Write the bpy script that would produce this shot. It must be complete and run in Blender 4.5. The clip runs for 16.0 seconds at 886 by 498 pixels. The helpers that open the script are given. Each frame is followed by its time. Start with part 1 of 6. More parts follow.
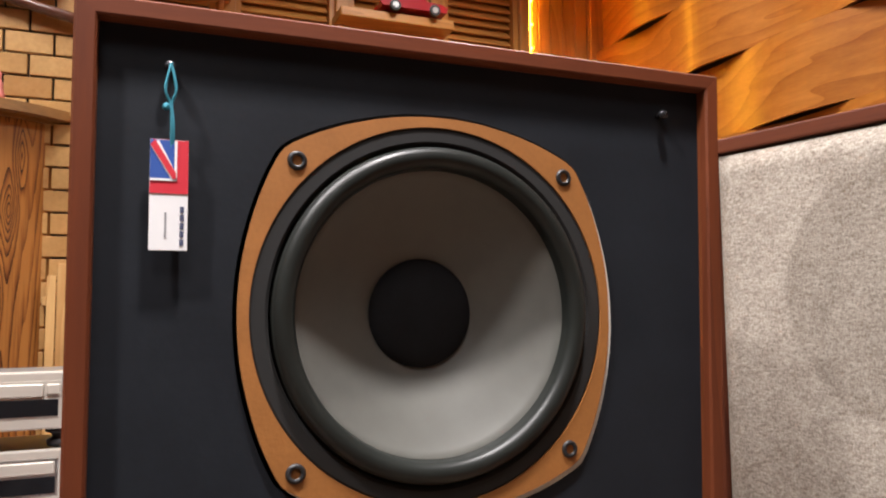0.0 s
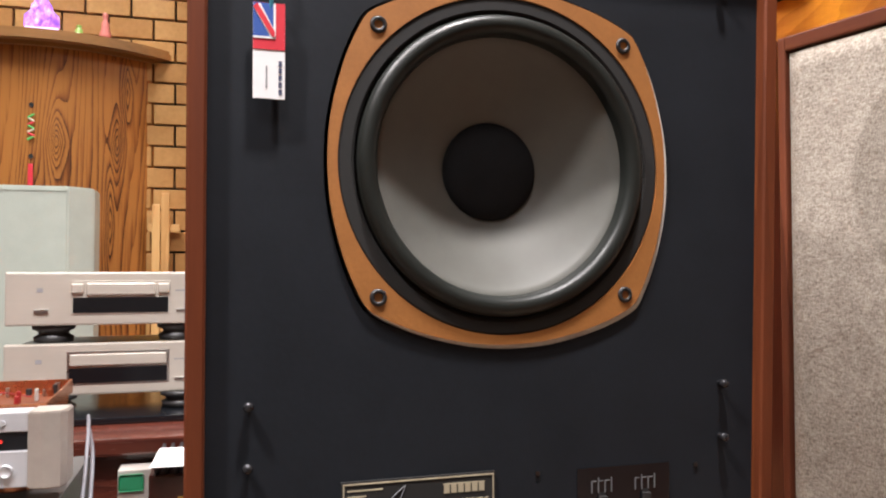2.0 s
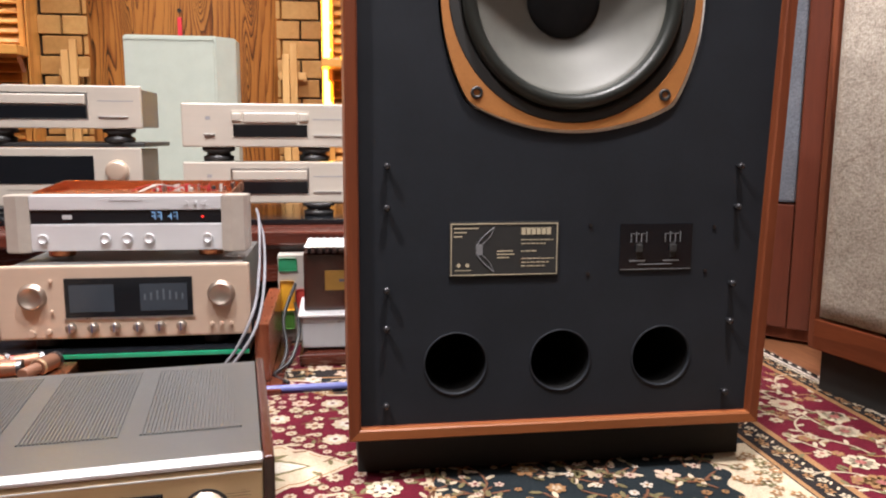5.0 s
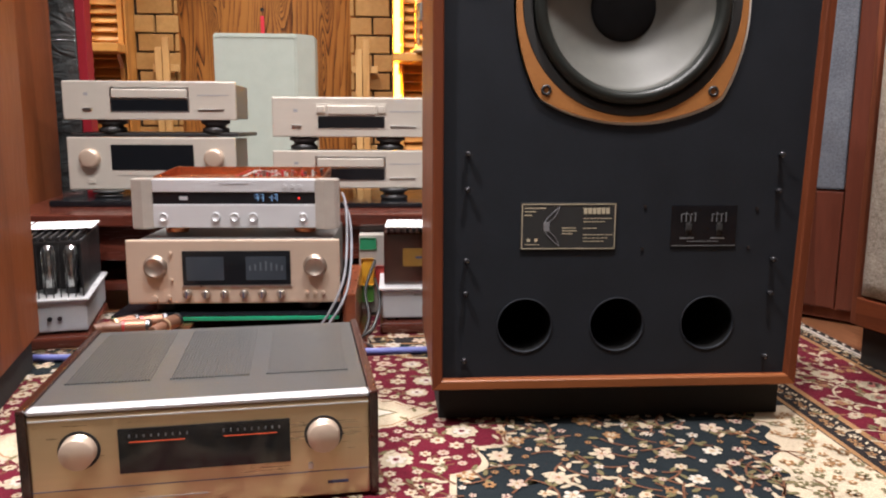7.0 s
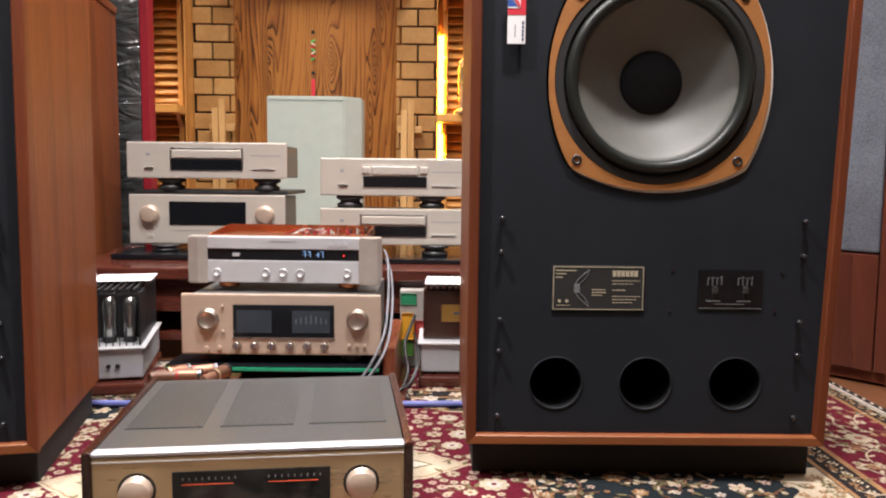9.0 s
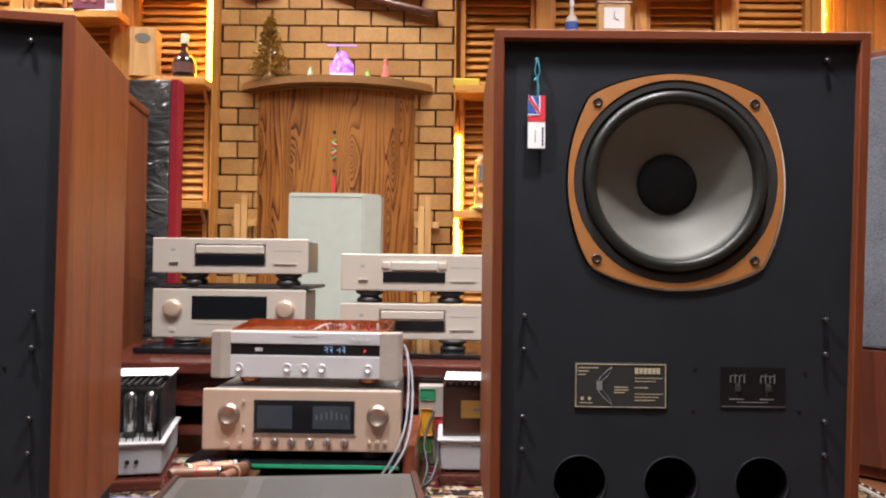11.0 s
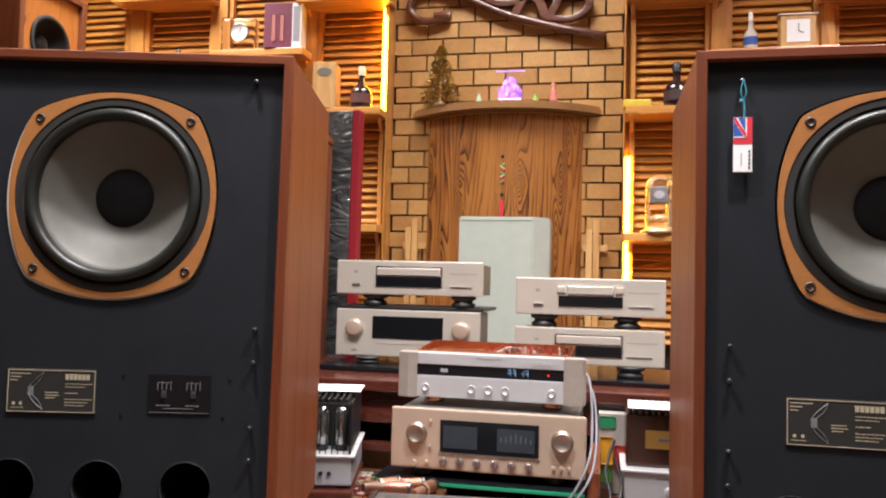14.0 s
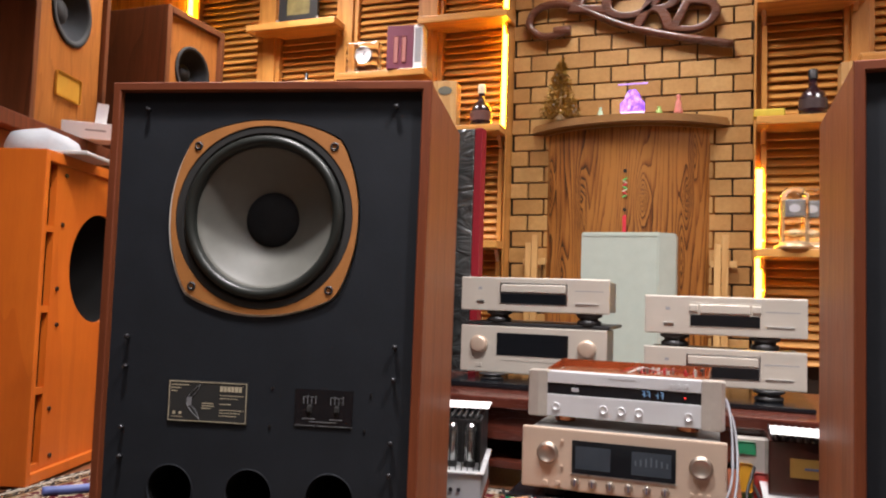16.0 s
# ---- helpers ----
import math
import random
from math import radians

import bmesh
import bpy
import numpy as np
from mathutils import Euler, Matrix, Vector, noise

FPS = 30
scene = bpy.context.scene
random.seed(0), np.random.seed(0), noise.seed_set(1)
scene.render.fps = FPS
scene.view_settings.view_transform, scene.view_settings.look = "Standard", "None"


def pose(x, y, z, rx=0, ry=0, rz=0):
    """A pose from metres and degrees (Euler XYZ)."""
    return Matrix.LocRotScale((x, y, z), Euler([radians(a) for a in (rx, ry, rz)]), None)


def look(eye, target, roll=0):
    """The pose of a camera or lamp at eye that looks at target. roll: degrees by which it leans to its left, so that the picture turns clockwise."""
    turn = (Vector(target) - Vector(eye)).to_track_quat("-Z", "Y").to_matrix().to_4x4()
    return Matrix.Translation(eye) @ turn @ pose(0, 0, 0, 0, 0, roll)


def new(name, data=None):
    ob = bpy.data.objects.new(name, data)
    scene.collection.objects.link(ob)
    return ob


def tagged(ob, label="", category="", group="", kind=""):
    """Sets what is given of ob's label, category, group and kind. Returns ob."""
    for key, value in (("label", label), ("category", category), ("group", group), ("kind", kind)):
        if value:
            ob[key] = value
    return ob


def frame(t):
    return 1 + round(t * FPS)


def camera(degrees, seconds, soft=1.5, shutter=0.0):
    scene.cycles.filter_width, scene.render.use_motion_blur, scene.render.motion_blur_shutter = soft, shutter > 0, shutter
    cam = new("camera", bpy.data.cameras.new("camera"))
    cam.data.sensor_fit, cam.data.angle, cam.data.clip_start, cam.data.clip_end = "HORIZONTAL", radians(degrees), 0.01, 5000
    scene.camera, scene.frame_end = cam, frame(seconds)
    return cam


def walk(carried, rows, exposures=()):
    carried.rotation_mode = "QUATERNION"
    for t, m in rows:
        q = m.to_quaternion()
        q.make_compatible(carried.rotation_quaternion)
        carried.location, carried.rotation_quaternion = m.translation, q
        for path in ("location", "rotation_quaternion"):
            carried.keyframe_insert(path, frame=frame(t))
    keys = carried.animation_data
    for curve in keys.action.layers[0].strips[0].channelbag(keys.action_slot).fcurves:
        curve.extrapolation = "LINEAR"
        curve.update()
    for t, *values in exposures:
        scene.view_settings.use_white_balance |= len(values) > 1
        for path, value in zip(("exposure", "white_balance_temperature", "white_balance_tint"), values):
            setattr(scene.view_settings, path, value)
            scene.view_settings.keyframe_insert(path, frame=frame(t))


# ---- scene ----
import collections

cam = camera(60.5, 16.0, soft=2.1)
PATH = [
    (0, (0.055, -0.021, 0.67), (0.809, 1.825, 0.832), -0.6),
    (0.5, (0.064, -0.03, 0.659), (0.724, 1.854, 0.786), -0.4),
    (1, (0.055, -0.042, 0.637), (0.631, 1.87, 0.75), -0.3),
    (1.5, (0.041, -0.046, 0.6), (0.602, 1.873, 0.671), -0.2),
    (2, (0.042, -0.094, 0.564), (0.594, 1.828, 0.618), -0.1),
    (2.5, (0.04, -0.128, 0.525), (0.587, 1.795, 0.574), 0.0),
    (3, (0.035, -0.166, 0.497), (0.56, 1.763, 0.54), 0.2),
    (3.5, (0.028, -0.196, 0.47), (0.47, 1.754, 0.421), 0.3),
    (4, (0.034, -0.238, 0.454), (0.419, 1.718, 0.294), 0.3),
    (4.5, (0.022, -0.307, 0.463), (0.352, 1.649, 0.212), 0.3),
    (5, (-0.004, -0.389, 0.482), (0.273, 1.569, 0.185), 0.3),
    (7.5, (-0.052, -0.572, 0.486), (0.047, 1.399, 0.161), 0.3),
    (8, (-0.05, -0.591, 0.487), (0.016, 1.385, 0.185), 0.4),
    (8.5, (-0.047, -0.605, 0.499), (-0.017, 1.377, 0.238), 0.6),
    (9, (-0.043, -0.621, 0.509), (-0.027, 1.37, 0.318), 0.6),
    (9.5, (-0.033, -0.63, 0.521), (-0.032, 1.366, 0.405), 0.6),
    (12, (-0.094, -0.656, 0.517), (-0.157, 1.341, 0.606), 1.0),
    (12.5, (-0.11, -0.659, 0.525), (-0.275, 1.332, 0.611), 1.1),
    (13, (-0.125, -0.663, 0.526), (-0.39, 1.317, 0.615), 1.2),
    (13.5, (-0.133, -0.666, 0.521), (-0.475, 1.302, 0.617), 1.4),
    (14, (-0.138, -0.668, 0.523), (-0.548, 1.287, 0.623), 1.5),
    (14.5, (-0.153, -0.676, 0.524), (-0.628, 1.265, 0.629), 1.7),
    (15, (-0.167, -0.681, 0.528), (-0.708, 1.242, 0.637), 1.8),
    (15.5, (-0.177, -0.69, 0.53), (-0.791, 1.209, 0.65), 1.8),
    (16, (-0.181, -0.689, 0.532), (-0.869, 1.185, 0.659), 1.9),
]
EXPOSURES = [(0, -0.06), (1, -0.03), (2, 0.06), (3, 0.24), (4, 0.31), (5, 0.25), (7.5, -0.1), (8.5, -0.05), (9.5, 0.02), (12, 0.07), (13.5, 0.09), (15, -0.04), (16, -0.13)]
walk(cam, [(t, look(eye, target, roll)) for t, eye, target, roll in PATH], EXPOSURES)

# ---------- world and lamps ----------
world = bpy.data.worlds.new("world")
scene.world = world
world.use_nodes = True
world.node_tree.nodes["Background"].inputs[0].default_value = (0.05, 0.045, 0.04, 1)
world.node_tree.nodes["Background"].inputs[1].default_value = 0.3

WHITE = (1.0, 0.948, 0.955)


def area_lamp(name, at, size, power, colour, target, size_y=None):
    data = bpy.data.lights.new(name, "AREA")
    data.energy, data.color, data.size = power, colour, size
    if size_y:
        data.shape, data.size_y = "RECTANGLE", size_y
    data.spread = radians(125)
    ob = new(name, data)
    ob.matrix_world = look(at, target)
    return ob


CEIL = 2.62
# unseen lamps: first two follow the shadows, the rest are added to brighten
LAMPS = [(0.3, 0.16, 0.13, 40), (-0.88, 0.05, 0.13, 43), (-0.36, 0.62, 0.56, 26), (-0.3, -0.5, 0.56, 13), (-0.55, 2.05, 0.56, 28), (1.1, 1.6, 0.56, 42), (-2.15, 2.0, 0.56, 42)]
for lx, ly, size, power in LAMPS:
    area_lamp("ceiling_lamp", (lx, ly, CEIL - 0.045), size, power, WHITE, (lx, ly, 0))

# ---------- materials ----------


class Nodes:
    """A node material under construction."""

    def __init__(self, name):
        self.m = bpy.data.materials.new(name)
        self.m.use_nodes = True
        self.t = self.m.node_tree
        self.p = self.t.nodes["Principled BSDF"]
        self.co = self.t.nodes.new("ShaderNodeTexCoord").outputs["Object"]
        self.rand = self.t.nodes.new("ShaderNodeObjectInfo").outputs["Random"]

    def put(self, socket, value):
        if hasattr(value, "is_linked"):
            self.t.links.new(value, socket)
        elif isinstance(value, (tuple, list)) and len(value) == 3 and socket.type == "RGBA":
            socket.default_value = (*value, 1)
        else:
            socket.default_value = value

    def math(self, op, a, b=0.0, c=0.0):
        n = self.t.nodes.new("ShaderNodeMath")
        n.operation = op
        for k, v in enumerate((a, b, c)):
            self.put(n.inputs[k], v)
        return n.outputs[0]

    def split(self, v):
        n = self.t.nodes.new("ShaderNodeSeparateXYZ")
        self.put(n.inputs[0], v)
        return n.outputs

    def join(self, x, y, z):
        n = self.t.nodes.new("ShaderNodeCombineXYZ")
        for k, v in enumerate((x, y, z)):
            self.put(n.inputs[k], v)
        return n.outputs[0]

    def scaled(self, v, s, shift=None):
        n = self.t.nodes.new("ShaderNodeMapping")
        self.put(n.inputs[0], v)
        n.inputs["Scale"].default_value = s
        if shift is not None:
            r = self.math("MULTIPLY", shift, 17.0)
            self.put(n.inputs["Location"], self.join(r, r, r))
        return n.outputs[0]

    def noise(self, v, scale, detail=3.0, rough=0.55, warp=0.0):
        n = self.t.nodes.new("ShaderNodeTexNoise")
        self.put(n.inputs["Vector"], v)
        n.inputs["Scale"].default_value, n.inputs["Detail"].default_value = scale, detail
        n.inputs["Roughness"].default_value, n.inputs["Distortion"].default_value = rough, warp
        return n.outputs[0]

    def ramp(self, v, *stops):
        n = self.t.nodes.new("ShaderNodeValToRGB")
        self.put(n.inputs[0], v)
        e = n.color_ramp.elements
        while len(e) < len(stops):
            e.new(0.5)
        for el, (pos, col) in zip(e, stops):
            el.position, el.color = pos, (*col, 1)
        return n.outputs[0]

    def mix(self, f, a, b, how="MIX"):
        n = self.t.nodes.new("ShaderNodeMix")
        n.data_type, n.blend_type = "RGBA", how
        self.put(n.inputs["Factor"], f)
        self.put(n.inputs["A"], a)
        self.put(n.inputs["B"], b)
        return n.outputs["Result"]

    def bump(self, h, strength, dist=0.002):
        n = self.t.nodes.new("ShaderNodeBump")
        n.inputs["Strength"].default_value, n.inputs["Distance"].default_value = strength, dist
        self.put(n.inputs["Height"], h)
        self.put(self.p.inputs["Normal"], n.outputs[0])

    def done(self, base, rough=0.5, metal=0.0, coat=0.0, spec=0.5):
        self.put(self.p.inputs["Base Color"], base)
        self.put(self.p.inputs["Roughness"], rough)
        self.put(self.p.inputs["Metallic"], metal)
        self.put(self.p.inputs["Coat Weight"], coat)
        self.p.inputs["Coat Roughness"].default_value = 0.15
        self.put(self.p.inputs["Specular IOR Level"], spec)
        return self.m


def plain(name, col, rough=0.5, metal=0.0, vary=0.12, scale=60.0, bump=0.1, coat=0.0, spec=0.5, stretch=(1, 1, 1)):
    """Paint, plastic or metal: one colour with fine grain and broad wear."""
    n = Nodes(name)
    v = n.scaled(n.co, stretch)
    fine, broad = n.noise(v, scale, 4), n.noise(n.co, scale * 0.09, 3)
    f = n.math("MULTIPLY_ADD", broad, 0.6, n.math("MULTIPLY", fine, 0.4))
    lo, hi = tuple(c * (1 - vary) for c in col), tuple(min(1, c * (1 + vary)) for c in col)
    base = n.ramp(f, (0.3, lo), (0.7, hi))
    r = n.math("MULTIPLY_ADD", fine, 0.16, n.math("MULTIPLY_ADD", broad, 0.1, max(0.02, rough - 0.13)))
    if bump:
        n.bump(fine, bump, 0.001)
    return n.done(base, r, metal, coat, spec)


def wood(name, dark, light, along="x", rings=26.0, rough=0.4, coat=0.1, fine=0.35, bump=0.12, wobble=1.0, spec=0.5):
    """Sawn wood with the grain along one axis; every piece has its own cut."""
    n = Nodes(name)
    s = {"x": (0.09, 1, 1), "y": (1, 0.09, 1), "z": (1, 1, 0.09)}[along]
    v = n.scaled(n.co, s, n.rand)
    big = n.noise(v, 3.2 * wobble, 3, 0.5, 0.4)
    x, y, z = n.split(v)
    across = n.math("ADD", n.math("ADD", x, y), z)
    phase = n.math("MULTIPLY_ADD", across, rings, n.math("MULTIPLY", big, rings * 0.7))
    ring = n.math("POWER", n.math("FRACT", phase), 2.2)
    fade = n.noise(v, 9 * wobble, 2)
    ring = n.math("MULTIPLY", ring, fade)
    streak = n.noise(v, 34, 5, 0.65, 0.3)
    fibre = n.noise(v, 210, 3)
    f = n.math("ADD", n.math("MULTIPLY", ring, 0.75 * (1 - fine)), n.math("ADD", n.math("MULTIPLY", streak, 0.55), n.math("MULTIPLY", fibre, fine * 0.7)))
    f = n.math("MULTIPLY_ADD", n.math("SUBTRACT", n.rand, 0.5), 0.14, f)
    base = n.ramp(f, (0.28, light), (0.5, tuple((p + q) / 2 for p, q in zip(dark, light))), (0.8, dark))
    blot = n.noise(n.co, 5, 3)
    base = n.mix(0.5, base, n.ramp(blot, (0.3, (0.78, 0.75, 0.72)), (0.7, (1, 1, 1))), "MULTIPLY")
    n.bump(f, bump, 0.001)
    return n.done(base, n.math("MULTIPLY_ADD", fibre, 0.2, rough - 0.1), 0, coat, spec)


def glow(name, col, strength):
    n = Nodes(name)
    n.put(n.p.inputs["Emission Color"], col)
    n.p.inputs["Emission Strength"].default_value = strength
    return n.done(col, 0.5)


def glass(name, col=(1, 1, 1), rough=0.02):
    n = Nodes(name)
    n.p.inputs["Transmission Weight"].default_value = 1.0
    n.p.inputs["IOR"].default_value = 1.45
    return n.done(col, rough)


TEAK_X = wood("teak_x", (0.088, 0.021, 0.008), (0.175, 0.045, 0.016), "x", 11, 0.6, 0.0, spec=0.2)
TEAK_Z = wood("teak_z", (0.088, 0.021, 0.008), (0.175, 0.045, 0.016), "z", 11, 0.5, 0.0, spec=0.25)
TEAK_SIDE = wood("teak_side", (0.105, 0.027, 0.008), (0.20, 0.058, 0.017), "z", 6, 0.45, 0.0, fine=0.25, wobble=0.6, spec=0.3)
# paler copy of teak_x: light on the bottom edging, put into its colour
TEAK_LIT = wood("teak_x_lit", (0.17, 0.052, 0.016), (0.28, 0.092, 0.03), "x", 16, 0.45, 0.0, spec=0.3)
BAFFLE = plain("black_baffle_paint", (0.0121, 0.0145, 0.0190), 0.65, 0, 0.22, 130, 0.18, spec=0.2)
BLACK = plain("black_plastic", (0.018, 0.018, 0.019), 0.42, 0, 0.2, 90, 0.08)
# blacker than matt black: shade inside ports and open driver, as colour
VOID = plain("hole_shade_black", (0.005, 0.005, 0.005), 0.9, 0, 0.2, 90, 0.1, spec=0.1)
MATT = plain("matt_black", (0.013, 0.0125, 0.012), 0.8, 0, 0.2, 90, 0.1)
RUBBER = plain("black_surround", (0.015, 0.017, 0.015), 0.38, 0, 0.12, 320, 0.03, spec=0.38)
CAP_CLOTH = plain("black_cap_cloth", (0.018, 0.0195, 0.022), 0.85, 0, 0.2, 400, 0.2, spec=0.12)
GASKET = plain("tan_gasket", (0.33, 0.13, 0.03), 0.62, 0, 0.16, 240, 0.25)
CONE = plain("grey_paper_cone", (0.122, 0.122, 0.108), 0.48, 0, 0.12, 55, 0.1, spec=0.5)
STEEL = plain("steel", (0.55, 0.55, 0.54), 0.3, 1, 0.1, 90, 0.05)
CAST_LIT = plain("lit_edge_casting", (0.62, 0.62, 0.58), 0.5, 0, 0.15, 90, 0.05)
DARK_STEEL = plain("dark_steel", (0.10, 0.10, 0.105), 0.35, 1, 0.15, 90, 0.05)
SILVER = plain("brushed_silver", (0.56, 0.57, 0.59), 0.36, 0.45, 0.05, 160, 0.06, stretch=(0.03, 1, 1))
CHAMPAGNE = plain("champagne_aluminium", (0.55, 0.43, 0.335), 0.36, 0.45, 0.05, 160, 0.06, stretch=(0.03, 1, 1))
PINKISH = plain("pale_champagne_aluminium", (0.55, 0.51, 0.445), 0.38, 0.35, 0.05, 160, 0.06, stretch=(0.03, 1, 1))
GOLD = plain("gold_aluminium", (0.54, 0.41, 0.25), 0.3, 0.68, 0.06, 160, 0.06, stretch=(0.03, 1, 1))
KNOB = plain("machined_knob", (0.42, 0.365, 0.31), 0.36, 0.9, 0.06, 90, 0.03)
PEG = plain("dark_peg", (0.045, 0.045, 0.05), 0.25, 0.6, 0.15, 90, 0.05)
GREY_CASE = plain("grey_case", (0.16, 0.16, 0.155), 0.42, 0.5, 0.1, 120, 0.08)
VENT = plain("dark_vent_metal", (0.165, 0.17, 0.17), 0.33, 0.8, 0.03, 300, 0)
SCREEN = plain("display_glass", (0.006, 0.007, 0.009), 0.08, 0, 0.1, 20, 0)
# meter grey-blue, lightened for the bluish reflection in the glass
DISPLAY_SHEEN = plain("grey_blue_sheen", (0.032, 0.04, 0.05), 0.12, 0, 0.3, 15, 0)
COPPER = plain("copper", (0.60, 0.24, 0.115), 0.25, 0.95, 0.14, 30, 0.06)
ROSEWOOD = wood("rosewood", (0.012, 0.004, 0.003), (0.045, 0.012, 0.008), "y", 18, 0.2, 0.4)
MAHOGANY = wood("mahogany", (0.05, 0.012, 0.008), (0.13, 0.033, 0.02), "x", 12, 0.25, 0.5)
PINE_X = wood("pine_x", (0.42, 0.165, 0.032), (0.74, 0.375, 0.10), "x", 12, 0.35, 0.2)
PINE_Z = wood("pine_z", (0.42, 0.165, 0.032), (0.74, 0.375, 0.10), "z", 10, 0.35, 0.2)
PINE_Y = wood("pine_y", (0.25, 0.072, 0.009), (0.48, 0.19, 0.036), "y", 17, 0.36, 0.2, fine=0.35, wobble=0.9)
MOULDING = plain("brown_moulding", (0.27, 0.135, 0.042), 0.45, 0, 0.25, 70, 0.1, stretch=(0.08, 1, 1))
RAW_PINE = wood("raw_pine", (0.45, 0.23, 0.07), (0.66, 0.41, 0.16), "z", 12, 0.55, 0.0)
WALNUT_Z = wood("walnut_z", (0.085, 0.027, 0.011), (0.19, 0.062, 0.024), "z", 12, 0.4, 0.1)
BURL = wood("burl_front", (0.25, 0.082, 0.016), (0.44, 0.165, 0.038), "z", 9, 0.35, 0.25, wobble=4)
ORANGE = wood("orange_veneer", (0.50, 0.098, 0.007), (0.62, 0.142, 0.012), "z", 5, 0.45, 0.1)
PAPER = plain("white_paper", (0.82, 0.82, 0.82), 0.6, 0, 0.04, 60, 0.05)
WHITE_PLASTIC = plain("white_plastic", (0.75, 0.75, 0.74), 0.35, 0, 0.05, 60, 0.03)
RED = plain("red_ink", (0.62, 0.03, 0.05), 0.5, 0, 0.06, 60, 0.03)
BLUE = plain("blue_ink", (0.03, 0.09, 0.36), 0.5, 0, 0.06, 60, 0.03)
INK = plain("dark_ink", (0.06, 0.07, 0.13), 0.6, 0, 0.06, 60, 0)
CREAM_INK = plain("cream_print", (0.62, 0.56, 0.40), 0.5, 0, 0.06, 60, 0)
PLATE_INK = plain("dull_cream_print", (0.42, 0.37, 0.26), 0.5, 0, 0.2, 60, 0)
DIM_INK = plain("dim_grey_print", (0.15, 0.155, 0.165), 0.5, 0, 0.2, 60, 0)
GREY_INK = plain("grey_print", (0.30, 0.30, 0.31), 0.5, 0, 0.06, 60, 0)
TURQUOISE = plain("turquoise_string", (0.04, 0.27, 0.36), 0.7, 0, 0.2, 200, 0.3)
GREYGREEN = plain("grey_green_cloth", (0.42, 0.47, 0.41), 0.75, 0, 0.06, 220, 0.2)
MORTAR = plain("dark_mortar", (0.035, 0.024, 0.016), 0.9, 0, 0.3, 160, 0.4)
PLASTER = plain("wall_plaster", (0.30, 0.24, 0.18), 0.8, 0, 0.06, 60, 0.2)
CEILING = plain("ceiling_paint", (0.62, 0.58, 0.52), 0.8, 0, 0.04, 60, 0.2)
CABLE = plain("grey_cable", (0.13, 0.13, 0.145), 0.5, 0, 0.1, 90, 0.05)
GREEN_GLASS = plain("green_glass_edge", (0.01, 0.22, 0.11), 0.1, 0, 0.4, 20, 0, coat=1)
DARK_TEAK = wood("dark_teak", (0.08, 0.022, 0.011), (0.19, 0.055, 0.026), "z", 12, 0.45, 0.0, spec=0.3)
DARK_TEAK_X = wood("dark_teak_x", (0.08, 0.022, 0.011), (0.19, 0.055, 0.026), "x", 9, 0.45, 0.0, spec=0.3)
FLOOR_WOOD = wood("floor_boards", (0.13, 0.05, 0.022), (0.26, 0.11, 0.05), "y", 8, 0.35, 0.3)
LED = glow("led_strip", (1.0, 0.50, 0.02), 42.0)


def brick_material():
    n = Nodes("glazed_brick")
    v = n.scaled(n.co, (1, 1, 1), n.rand)
    f, broad = n.noise(v, 60, 4), n.noise(v, 9, 3)
    tone = n.math("MULTIPLY_ADD", broad, 0.5, n.math("MULTIPLY", n.rand, 0.5))
    base = n.ramp(tone, (0.2, (0.40, 0.205, 0.065)), (0.55, (0.52, 0.30, 0.105)), (0.85, (0.60, 0.37, 0.145)))
    base = n.mix(0.35, base, n.ramp(f, (0.3, (0.6, 0.5, 0.4)), (0.65, (1, 1, 1))), "MULTIPLY")
    n.bump(f, 0.25, 0.002)
    return n.done(base, n.math("MULTIPLY_ADD", f, 0.3, 0.25), 0, 0.1)


BRICK = brick_material()


